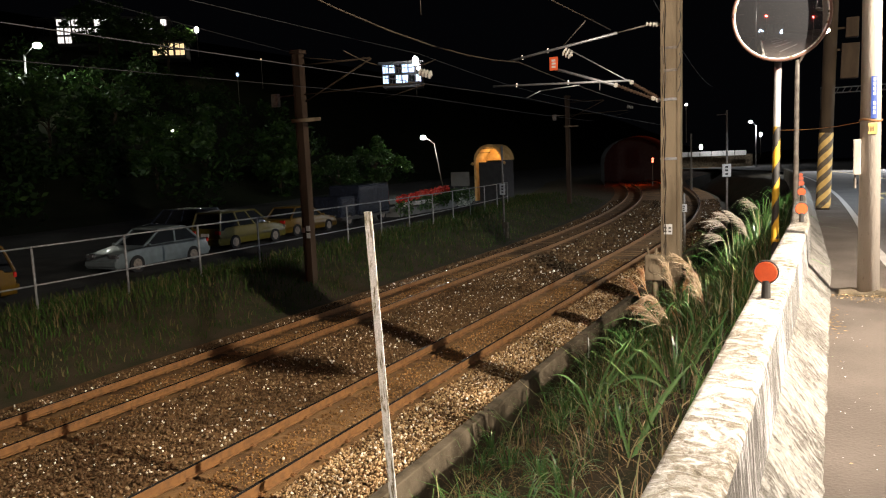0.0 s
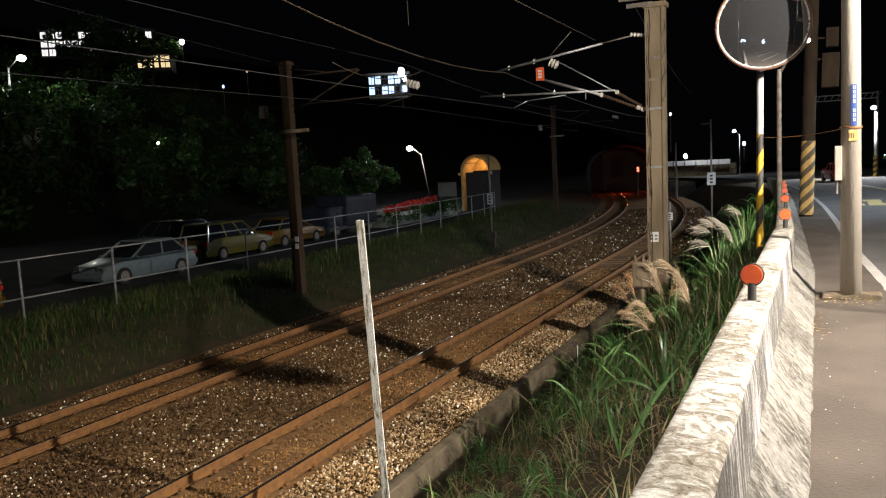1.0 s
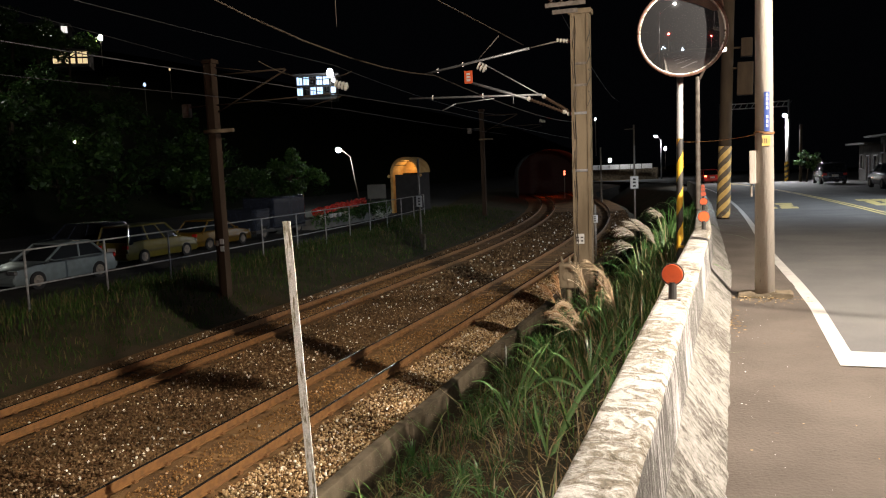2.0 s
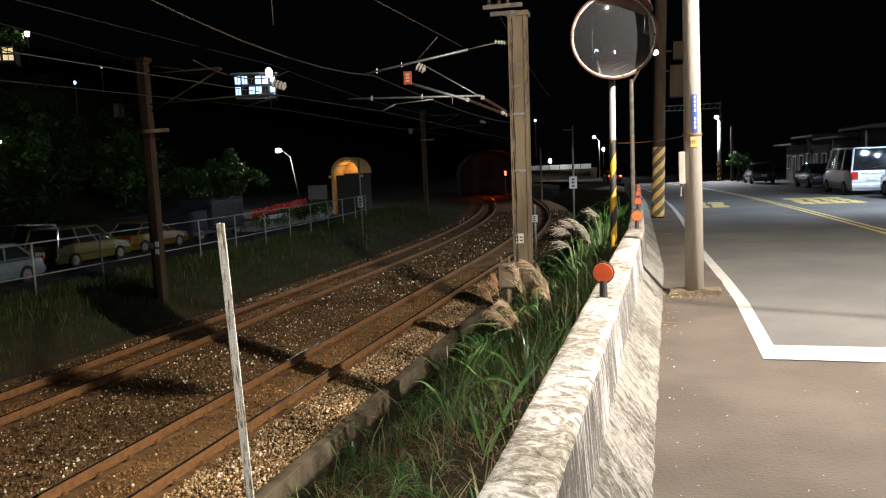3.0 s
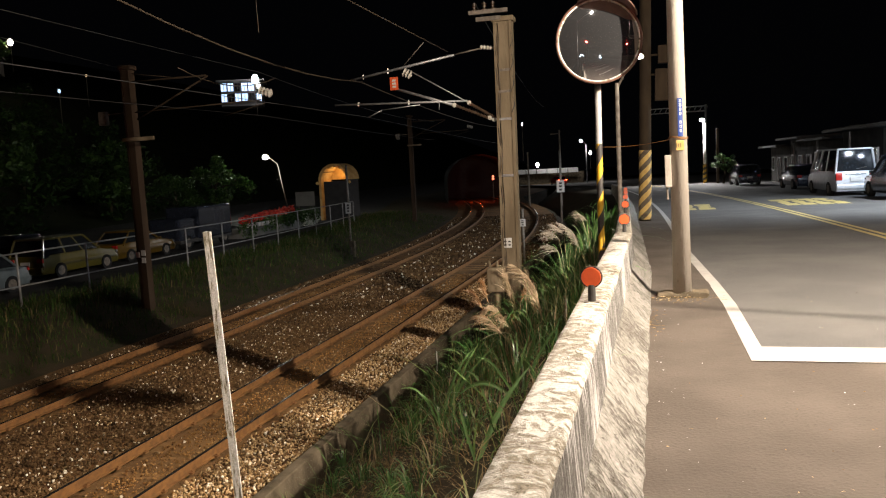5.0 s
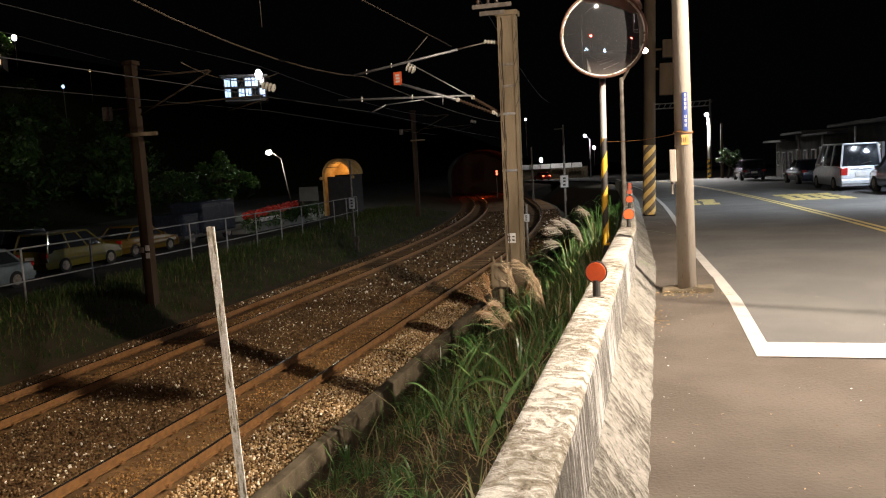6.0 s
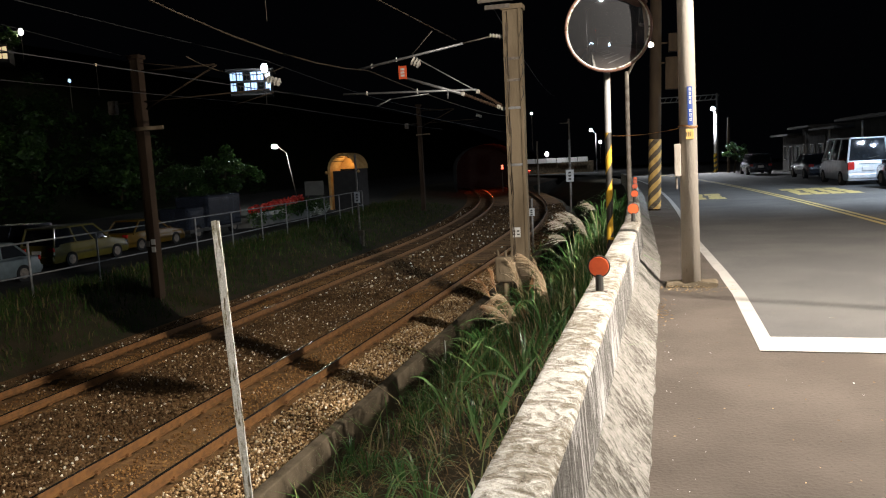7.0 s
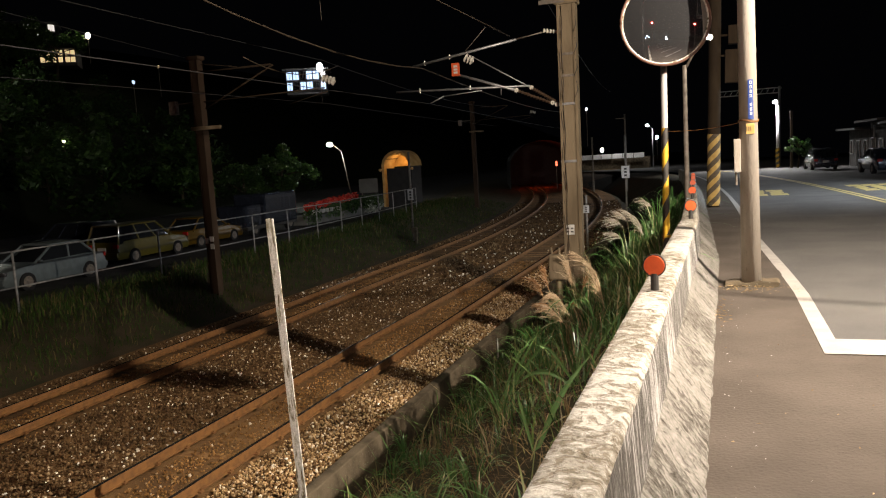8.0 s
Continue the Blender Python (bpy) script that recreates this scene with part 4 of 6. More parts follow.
def striped_pole():
    y = 23.0
    m = empty("utility_pole", pose(-0.16, y, road_z(y), 0, 1.4, 0), label="leaning brown utility pole with faded black and yellow bands", category="utility pole")
    part("pole", rod(B(), (0, 0, -0.3), (0, 0, 10), 0.175, 0.15, 28), M_BROWN_POLE, m, "", True)
    banded("striped_sleeve", 0.184, 0.05, 2.05, 1.08, [M_OLD_YELLOW, M_OLD_BLACK], m, "faded black and yellow bands", 24, 0.178, 3)
    bm = B()
    box(bm, (0.48, 0.1, 3.9), (0.42, 0.3, 0.9), 0.03)
    rod(bm, (0.1, 0.1, 4.2), (0.5, 0.1, 4.2), 0.03, 0.03, 8)
    part("transformer_box", bm, M_BROWN_POLE, m, "dark box hung on the pole")
    bm = B()
    box(bm, (0.5, 0.1, 4.75), (0.3, 0.3, 0.5), 0.02)
    rod(bm, (0.1, 0.1, 4.75), (0.5, 0.1, 4.75), 0.03, 0.03, 8)
    part("sign_box", bm, M_BROWN_POLE, m)


striped_pole()


def lamp_pole(name, base, top, head, r, glowmat, label, r_head=0.12, banded_foot=False, mat=M_STEEL):
    bx, by, bz = base
    m = empty("street_lamp", pose(*base), label=label, category="street lamp", group="street lamps")
    t, h = Vector(top) - Vector(base), Vector(head) - Vector(base)
    part("pole", rod(B(), (0, 0, -0.4), t, r, r * 0.7, 14), mat, m, "", True)
    part("arm", tube(B(), [t * 0.97, t.lerp(h, 0.5) + Vector((0, 0, 0.08)), h + Vector((0, 0, r_head * 0.7))], r * 0.45, 8), mat, m, "", True)
    bm = B()
    bmesh.ops.create_uvsphere(bm, u_segments=16, v_segments=8, radius=r_head, matrix=Matrix.Translation(h) @ Matrix.Diagonal((1.0, 1.0, 0.75, 1)))
    ob = part("lamp_glass", bm, glowmat, m, "bright lit lamp head", True)
    ob.visible_shadow = False
    if banded_foot:
        banded("striped_sleeve", r * 1.15, 0.05, 1.9, 0.5, [M_YELLOW, M_BLACK], m, "black and yellow bands")
    return m


lamp_pole("side", (-0.62, 16.8, -0.3), (-0.62, 16.8, 3.2), (-0.13, 16.8, 3.71), 0.06, M_LAMP_WARM, "thin grey street lamp leaning behind the low wall", 0.07, False, M_DULL)
lamp_pole("bend", (5.25, 80, road_z(80)), (5.25, 80, 4.7), (5.05, 80, 5.0), 0.16, M_LAMP, "white street lamp with a striped foot at the bend", 0.22, True, M_WHITE)
lamp_pole("far", (-11.0, 140, -2.0), (-11.0, 140, 4.6), (-11.9, 140, 5.2), 0.12, M_LAMP, "distant lit street lamp beside the road", 0.28)
lamp_pole("car_park", (-30.05, 60, -1.95), (-30.95, 60, 2.85), (-32.05, 60, 3.36), 0.06, M_LAMP_GREEN, "lit lamp on a leaning post beside the car park", 0.26, False, M_DULL)
lamp_pole("hill", (-70.9, 50, 7.5), (-70.4, 50, 13.3), (-68.4, 50, 13.95), 0.14, M_LAMP_GREEN, "lit street lamp on the wooded hillside", 0.4)
lamp_pole("houses", (12.2, 25.5, -0.4), (12.2, 25.5, 6.6), (11.0, 25.5, 6.7), 0.1, M_LAMP, "tall blue-white street lamp before the houses", 0.2)
# Pole and lit head made up to carry the fill light overhead.
lamp_pole("behind", (-1.3, -1.6, -0.6), (-1.3, -1.6, 9.2), (1.0, 0.6, 9.65), 0.08, M_LAMP_WARM, "unseen lamp pole added to carry the fill light", 0.08)
lamp_pole("near", (8.8, 4.6, -0.1), (8.8, 4.6, 5.5), (5.9, 5.36, 5.66), 0.1, M_LAMP_WARM, "tall lit street lamp across the road", 0.2)


# round reflectors along the wall
def reflectors():
    first = None
    for k, y in enumerate((5.4, 10.75, 15.9, 20.9, 25.7, 30.4)):
        p = pose(-0.41 + wall_dx(y) + (0.02 if k else 0), y, 0.6 + road_z(y), 0, 0, 4 * (k - 1))
        if first:
            copy_thing(first, p)
            continue
        first = empty("reflector", p, label="round orange reflector on a black stub on the wall", category="reflector", group="reflectors on the wall")
        part("stub", rod(B(), (0, 0, -0.01), (0, 0, 0.13), 0.030, 0.027, 12), M_BLACK, first)
        bm = rod(B(), (0, -0.012, 0.185), (0, 0.016, 0.185), 0.078, 0.078, 32)
        part("rim", bm, M_BLACK, first)
        bm = rod(B(), (0, -0.017, 0.185), (0, -0.011, 0.185), 0.068, 0.071, 32)
        part("disc", bm, M_ORANGE, first, "orange disc")
        bm = B()
        box(bm, (0, 0, 0.006), (0.11, 0.08, 0.016), 0.004)
        part("foot_plate", bm, M_DULL, first)


reflectors()


# ---------------------------------------------------------------- plants
def blades(name, xs, ys, zs, hs, ws, mat, label, seed, lean=0.5, category="grass"):
    """Many bent blades, each a tapering strip of three pieces."""
    rng = np.random.default_rng(seed)
    n = len(xs)
    a = rng.uniform(0, 6.283, n)
    l = rng.uniform(0.15, lean, n) * hs
    dx, dy = np.cos(a), np.sin(a)
    px, py = -dy, dx
    rows = []
    for t, w in ((0, 1.0), (0.45, 0.85), (0.8, 0.5), (1.0, 0.04)):
        cx, cy = xs + dx * l * t * t, ys + dy * l * t * t
        cz = zs + hs * (t - 0.25 * t ** 3)
        for s in (-1, 1):
            rows.append(np.stack([cx + s * px * ws * w / 2, cy + s * py * ws * w / 2, cz], -1))
    v = np.stack(rows, 1)
    q = np.array([(0, 1, 3, 2), (2, 3, 5, 4), (4, 5, 7, 6)])
    f = (q[None] + 8 * np.arange(n)[:, None, None]).reshape(-1, 4)
    me = bpy.data.meshes.new(name)
    me.vertices.add(n * 8)
    me.vertices.foreach_set("co", v.reshape(-1))
    me.loops.add(len(f) * 4)
    me.loops.foreach_set("vertex_index", f.reshape(-1).astype(np.int32))
    me.polygons.add(len(f))
    me.polygons.foreach_set("loop_start", np.arange(0, len(f) * 4, 4, dtype=np.int32))
    me.update(calc_edges=True)
    me.materials.append(mat)
    return tagged(new(name, me), label, category, kind="stuff")


def bank_grass():
    rng = np.random.default_rng(11)
    n = 8500
    y = 2.2 + 42 * rng.uniform(0, 1, n) ** 1.5
    x = rng.uniform(-4.4, -0.66, n)
    dens = np.array([noise.noise((a * 0.9, b * 0.6, 5)) for a, b in zip(x, y)])
    keep = (dens > -0.12) | ((y > 10.5) & (dens > -0.3))
    x, y, dens = x[keep], y[keep], dens[keep]
    x = x + np.array([wall_dx(b) for b in y])
    z = np.array([ground_z(a, b) for a, b in zip(x, y)]) - 0.03
    h = rng.uniform(0.08, 0.5, len(x)) * (0.8 + 1.3 * np.clip(dens + 0.2, 0, 0.6)) * np.where(y > 8, 1.25, 1.0)
    blades("bank_grass", x, y, z, h, rng.uniform(0.007, 0.02, len(x)), M_GRASS, "tangled green and dry grass on the railway bank", 12, 1.3)
    n = 11000
    y = 2.2 + 20 * rng.uniform(0, 1, n) ** 1.3
    x = rng.uniform(-4.4, -0.66, n)
    z = np.array([ground_z(a, b) for a, b in zip(x, y)]) - 0.01
    blades("dead_grass", x, y, z, rng.uniform(0.04, 0.2, n), rng.uniform(0.004, 0.010, n), M_DEAD, "matted dead brown grass on the railway bank", 15, 3.5)
    n = 6500
    y = rng.uniform(8.8, 40, n)
    x = -0.68 - np.abs(rng.normal(0, 0.6, n)) + np.array([wall_dx(b) for b in y])
    z = np.array([ground_z(a, b) for a, b in zip(x, y)]) - 0.03
    blades("tall_bank_grass", x, y, z, rng.uniform(0.35, 0.95, n), rng.uniform(0.006, 0.016, n), M_GRASS, "tall green grass rising behind the low wall", 13, 0.6)
    n = 26000
    y = 6 + 54 * rng.uniform(0, 1, n) ** 1.3
    x = rng.uniform(-19.5, -13.2, n)
    u = np.array([land_shift(a, b) for a, b in zip(x, y)])
    z = np.array([ground_z(a + b, c) for a, b, c in zip(x, u, y)]) - 0.03
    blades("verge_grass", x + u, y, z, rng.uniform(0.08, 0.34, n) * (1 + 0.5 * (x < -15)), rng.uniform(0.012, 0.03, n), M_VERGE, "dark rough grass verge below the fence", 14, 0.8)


bank_grass()


def reed_clump(x, y, z, n, height, spread, plumes, mat, seed, label, width=0.022, leaf=M_REED, words="long arching green leaves"):
    rng = random.Random(seed)
    m = empty("silver_grass", pose(x, y, z), label=label, category="grass clump", group="silver grass clumps")
    verts, faces = [], []

    def ribbon(pts, ws, side):
        k0 = len(verts)
        for p, w in zip(pts, ws):
            verts.append(tuple(p - side * w / 2))
            verts.append(tuple(p + side * w / 2))
        for k in range(len(pts) - 1):
            a = k0 + 2 * k
            faces.append((a, a + 1, a + 3, a + 2))

    for k in range(n):
        a = rng.uniform(0, 6.283)
        d = Vector((math.cos(a), math.sin(a), 0))
        side = Vector((-d.y, d.x, 0)) + Vector((0, 0, rng.uniform(-0.4, 0.4)))
        L, out = height * rng.uniform(0.55, 1.1), spread * rng.uniform(0.3, 1.2)
        b = d * rng.uniform(0, 0.12)
        pts = [b + d * out * t ** 1.8 + Vector((0, 0, L * (1.25 * t - 0.75 * t ** 3.0))) for t in (j / 8 for j in range(9))]
        w = width * rng.uniform(0.6, 1.3)
        ribbon(pts, [w * (0.7 + 0.6 * t) * (1 - t) ** 0.6 + 0.001 for t in (j / 8 for j in range(9))], side.normalized())
    link_mesh("leaves", verts, faces, leaf, m, words)
    for tip, droop in plumes:
        verts, faces = [], []
        tip, droop = Vector(tip) - Vector((x, y, z)), Vector(droop)
        base = Vector((rng.uniform(-0.08, 0.08), rng.uniform(-0.08, 0.08), 0))
        top = tip - droop * 0.5
        stem = [base.lerp(top, j / 7) + Vector((0, 0, 0.05 * math.sin(math.pi * j / 7))) for j in range(8)]
        part("stem", tube(B(), stem, [0.006 - 0.0006 * j for j in range(8)], 5), M_PLUME, m)
        count = int(30 + 75 * min(1.0, droop.length / 0.45))
        for k in range(count):
            s = k / count
            p = top.lerp(tip + Vector((0, 0, 0.0)), s) + Vector((0, 0, 0.10 * math.sin(math.pi * s * 0.5) - 0.06 * s * s))
            d = droop.normalized() + Vector((rng.gauss(0, 0.15), rng.gauss(0, 0.15), rng.gauss(0.02, 0.15)))
            L = rng.uniform(0.12, 0.28) * (1.15 - 0.6 * s) * (0.4 + 0.6 * droop.length / 0.35)
            pts = [p + d * L * t + Vector((-0.12 * L * t * t, 0, -0.42 * L * t * t)) for t in (0, 0.35, 0.7, 1.0)]
            side = Vector((rng.gauss(0, 1), rng.gauss(0, 1), rng.gauss(0, 1))).normalized()
            ribbon(pts, [0.003, 0.0055, 0.0045, 0.001], side)
        link_mesh("plume", verts, faces, mat, m, "feathery pale seed plume")
    return m


reed_clump(-1.75, 9.2, -0.93, 16, 0.9, 0.5, [((-2.05, 9.3, -0.25), (-0.22, 0, -0.16)), ((-1.80, 9.2, -0.38), (-0.1, 0, -0.22)), ((-1.62, 9.2, -0.42), (0.14, 0, -0.24))], M_PLUME, 2, "silver grass clump with brown drooping plumes")
reed_clump(-1.45, 9.0, -0.75, 18, 1.05, 0.6, [((-1.30, 8.6, 0.12), (-0.17, 0, 0.62)), ((-1.36, 8.6, 0.24), (-0.14, 0, 0.5)), ((-1.52, 8.7, 0.36), (-0.24, 0, 0.16)), ((-1.62, 8.6, 0.26), (-0.09, 0, 0.44)), ((-1.60, 8.7, 0.14), (-0.12, 0, 0.42)), ((-1.84, 8.5, -0.22), (-0.34, 0, 0.26)), ((-1.76, 8.6, -0.12), (-0.30, 0, 0.34))], M_PLUME, 3, "silver grass clump with tan plumes on the bank")
reed_clump(-1.25, 11.6, -0.6, 50, 1.5, 0.7, [((-1.48, 11.5, 0.50), (-0.30, 0, 0.12)), ((-1.40, 11.6, 0.58), (-0.26, 0, 0.16)), ((-1.50, 11.5, 0.30), (-0.30, 0, 0.08)), ((-1.28, 11.6, 0.60), (-0.24, 0, 0.2)), ((-1.16, 11.5, 0.52), (-0.2, 0, 0.2)), ((-1.10, 11.4, 0.42), (-0.16, 0, 0.24))], M_SILVER, 4, "tall silver grass with bent white plumes", 0.018)
reed_clump(-1.0, 12.8, -0.55, 50, 1.6, 0.65, [((-1.15, 12.9, 0.66), (-0.28, 0, 0.14))], M_SILVER, 5, "tall silver grass with bent white plumes", 0.018)
reed_clump(-1.1, 15.0, -0.55, 60, 1.8, 0.7, [], M_SILVER, 6, "dense green reeds behind the low wall", 0.02)
reed_clump(-0.95, 18.0, -0.6, 60, 1.9, 0.7, [], M_SILVER, 7, "dense green reeds behind the low wall", 0.025)
for k, (rx, ry, rh) in enumerate(((-0.95, 7.4, 0.7), (-0.95, 9.1, 0.9), (-2.1, 10.6, 0.8), (-0.95, 10.3, 1.0), (-2.9, 12.2, 0.8), (-1.9, 12.2, 1.0), (-1.5, 13.8, 1.3), (-0.95, 14.2, 1.4), (-1.7, 16.2, 1.4), (-0.95, 16.0, 1.5), (-2.6, 14.4, 1.0), (-1.4, 20.0, 1.5), (-1.0, 22.0, 1.5))):
    reed_clump(rx, ry, ground_z(rx, ry) - 0.03, 13, rh, 0.8 * rh, [], M_SILVER, 200 + k, "arching green silver grass leaves on the bank", 0.02)
for k, (rx, ry, rh) in enumerate(((-1.25, 8.6, 0.62), (-1.5, 7.9, 0.5), (-1.1, 7.0, 0.5), (-1.75, 9.0, 0.6), (-1.3, 6.3, 0.4))):
    reed_clump(rx, ry, ground_z(rx, ry) - 0.03, 6, rh, 0.4 * rh, [], M_PLUME, 300 + k, "dry tan grass stalks standing on the bank", 0.014, M_PLUME, "dry tan stalks")
# low tufts scattered over the bare foot of the bank
for k, (rx, ry, rh) in enumerate(((-4.3, 9.7, 0.5), (-4.0, 8.6, 0.4), (-2.5, 6.7, 0.32), (-3.3, 7.9, 0.35), (-1.8, 5.4, 0.35), (-3.0, 9.4, 0.45), (-3.6, 10.8, 0.5), (-2.2, 6.0, 0.3), (-1.5, 4.6, 0.3), (-2.8, 8.3, 0.4), (-3.7, 12.4, 0.6), (-4.1, 14.0, 0.7), (-3.3, 13.6, 0.7), (-4.0, 16.0, 0.8), (-3.2, 15.6, 0.8), (-1.6, 6.4, 0.4))):
    reed_clump(rx, ry, ground_z(rx, ry) - 0.03, 34, rh * 1.15, 0.8 * rh, [], M_SILVER, 340 + k, "low green grass tuft on the railway bank", 0.015, M_REED, "short green and dry blades")


def broad_grass(x, y, z, leaves, seed, label):
    """A clump of broad arching leaves, each a folded blade from its foot to its tip."""
    rng = random.Random(seed)
    m = empty("silver_grass", pose(x, y, z), label=label, category="grass clump", group="silver grass clumps")
    for foot, tip, arch, w in leaves:
        a, b = Vector(foot), Vector(tip)
        d = (b - a).normalized()
        side = d.cross(Vector((0.25, -0.9, 0.35))).normalized()
        fold = side.cross(d) * 0.25
        verts, faces, n = [], [], 12
        for k in range(n + 1):
            t = k / n
            p = a.lerp(b, t) + Vector((0, 0, arch * math.sin(math.pi * t))) + side * 0.01 * math.sin(5 * t + seed)
            h = w * (0.45 + 1.6 * t - 1.95 * t * t) + 0.0015
            verts += [tuple(p - side * h / 2 + fold * h), tuple(p), tuple(p + side * h / 2 + fold * h)]
        for k in range(n):
            for j in (0, 1):
                c = 3 * k + j
                faces.append((c, c + 1, c + 4, c + 3))
        link_mesh("leaf", verts, faces, M_BROAD, m, "broad green leaf")
    return m


for k, (rx, ry, rh) in enumerate(((-1.35, 7.6, 0.75), (-1.9, 8.7, 0.8), (-1.2, 8.3, 0.85), (-2.2, 7.6, 0.6), (-1.5, 6.9, 0.6), (-2.9, 9.8, 0.7), (-2.3, 9.3, 0.75))):
    reed_clump(rx, ry, ground_z(rx, ry) - 0.03, 12, rh, 0.75 * rh, [], M_SILVER, 400 + k, "arching green grass leaves on the bank", 0.027, M_BROAD)
broad_grass(-2.5, 8.3, -1.47, [((0, 0, 0), (0.81, -0.1, 1.07), 0.10, 0.045), ((-0.1, 0.4, -0.1), (0.42, 0.5, 0.90), 0.12, 0.04), ((0.05, 0, 0), (0.55, 0.1, 1.02), 0.05, 0.035), ((0.05, 0.1, 0), (-0.45, 0.2, 0.45), 0.2, 0.03)], 1, "long broad silver grass leaves arching over the bank")
broad_grass(-1.3, 5.3, -0.64, [((0, 0, 0), (0.36, 0.5, 0.66), 0.06, 0.05), ((0, 0.05, 0), (-0.15, 0.2, 0.45), 0.05, 0.03)], 2, "broad grass leaf standing close to the wall")
broad_grass(-1.25, 6.9, -0.6, [((0, 0, 0), (-0.62, 0.15, -0.05), 0.16, 0.06), ((0.02, 0, 0), (-0.06, -0.4, 0.66), 0.04, 0.035), ((0.05, 0, 0), (0.26, -0.3, 0.75), 0.04, 0.035), ((0.05, 0, 0), (0.44, 0, 0.78), 0.05, 0.035), ((0, 0, 0), (0.12, 0.1, 0.62), 0.04, 0.03), ((0, 0, 0), (-0.35, -0.1, 0.42), 0.12, 0.035)], 3, "fan of broad green grass leaves beside the wall")
reed_clump(-1.62, 9.1, -0.87, 8, 0.7, 0.5, [((-2.12, 9.1, -0.02), (-0.20, 0, 0.30)), ((-1.98, 9.0, 0.12), (-0.10, 0, 0.36)), ((-2.06, 9.1, -0.30), (-0.24, 0, 0.02)), ((-1.62, 9.0, -0.28), (0.12, 0, -0.10)), ((-1.86, 9.0, -0.20), (-0.16, 0, 0.10)), ((-1.50, 9.1, 0.02), (0.10, 0, 0.20))], M_RUSSET, 11, "silver grass clump with russet seed plumes", 0.016)
reed_clump(-2.4, 10.3, -1.5, 34, 1.0, 0.7, [], M_SILVER, 8, "clump of green reeds on the bank")
reed_clump(-2.0, 5.0, -1.15, 26, 0.6, 0.5, [], M_SILVER, 9, "low clump of green reeds on the bank")


def leaf_cloud(n, centres, size, seed):
    rng = random.Random(seed)
    verts, faces = [], []
    for k in range(n):
        c, r = centres[rng.randrange(len(centres))]
        d = Vector((rng.gauss(0, 1), rng.gauss(0, 1), rng.gauss(0, 0.8)))
        p = Vector(c) + d.normalized() * r * rng.uniform(0.35, 1.0) ** 0.6
        a = Vector((rng.gauss(0, 1), rng.gauss(0, 1), rng.gauss(0, 0.7))).normalized() * size * rng.uniform(0.6, 1.3)
        b = a.cross(Vector((rng.gauss(0, 1), rng.gauss(0, 1), rng.gauss(0, 1)))).normalized() * a.length * 0.45
        k0 = len(verts)
        verts += [tuple(p - a), tuple(p + b), tuple(p + a), tuple(p - b)]
        faces.append((k0, k0 + 1, k0 + 2, k0 + 3))
    return verts, faces


def tree(x, y, z, h, spread, n, leaf, seed, label, category="tree"):
    rng = random.Random(seed)
    m = empty("tree" if category == "tree" else "shrub", pose(x, y, z), label=label, category=category)
    bm, centres = B(), []
    tube(bm, [(0, 0, -0.3), (0.05 * h, 0, h * 0.3), (0.02 * h, 0.03 * h, h * 0.65)], [0.035 * h, 0.026 * h, 0.014 * h], 8)
    for k in range(9):
        a = rng.uniform(0, 6.283)
        s = Vector((0.03 * h, 0, h * rng.uniform(0.25, 0.6)))
        e = s + Vector((math.cos(a) * spread * rng.uniform(0.4, 0.9), math.sin(a) * spread * rng.uniform(0.4, 0.9), h * rng.uniform(0.08, 0.4)))
        tube(bm, [s, s.lerp(e, 0.5) + Vector((0, 0, 0.04 * h)), e], [0.013 * h, 0.009 * h, 0.004 * h], 6)
        for j in range(3):
            centres.append((e + Vector((rng.gauss(0, 1), rng.gauss(0, 1), rng.gauss(0, 0.6))) * spread * 0.22, spread * rng.uniform(0.16, 0.34)))
    part("trunk", bm, M_BARK, m)
    v, f = leaf_cloud(n, centres, leaf, seed + 1)
    link_mesh("crown", v, f, M_LEAF, m, "uneven crown of small leaves")


tree(-34.2, 55, -1.95, 5.2, 2.3, 3200, 0.18, 21, "lamp-lit green tree beside the car park")
tree(-38.0, 55, -1.95, 4.4, 2.6, 2400, 0.16, 22, "dim green tree beside the car park")
for k, (x, y, h) in enumerate(((-66, 47, 6.0), (-63, 50, 5.0), (-60, 44, 5.0), (-66, 56, 7), (-58, 53, 4.5), (-56, 58, 5), (-52, 48, 4), (-62, 62, 6), (-50, 62, 5), (-56, 70, 7))):
    tree(x, y, ground_z(x + 0, y) - 0.3, h, h * 0.55, 1500, 0.30, 30 + k, "dark leafy tree on the hillside")
for k, (x, y, z, h) in enumerate(((-99, 96, 18, 7.5), (-121, 99, 24, 9), (-116.5, 97, 20.5, 8.5), (-111, 96, 21, 8.0), (-104.5, 95, 18.5, 8.5))):
    tree(x, y, z, h, 4.6, 1500, 0.42, 50 + k, "dark spreading tree before the lit houses")
tree(6.6, 76, road_z(76), 3.4, 0.95, 1100, 0.15, 60, "leafy potted bush at the roadside", "shrub")


def hillside_scrub():
    rng = random.Random(90)
    centres = []
    for k in range(150):
        x, y = rng.uniform(-84, -46), rng.uniform(28, 84)
        centres.append(((x, y, ground_z(x + fence_dx(y), y) + rng.uniform(0.2, 1.8)), rng.uniform(1.0, 2.2)))
    v, f = leaf_cloud(16000, centres, 0.3, 91)
    tagged(link_mesh("hillside_scrub", v, f, M_DIM_SCRUB), "dense dark scrub covering the hillside", "scrub", kind="stuff")


hillside_scrub()


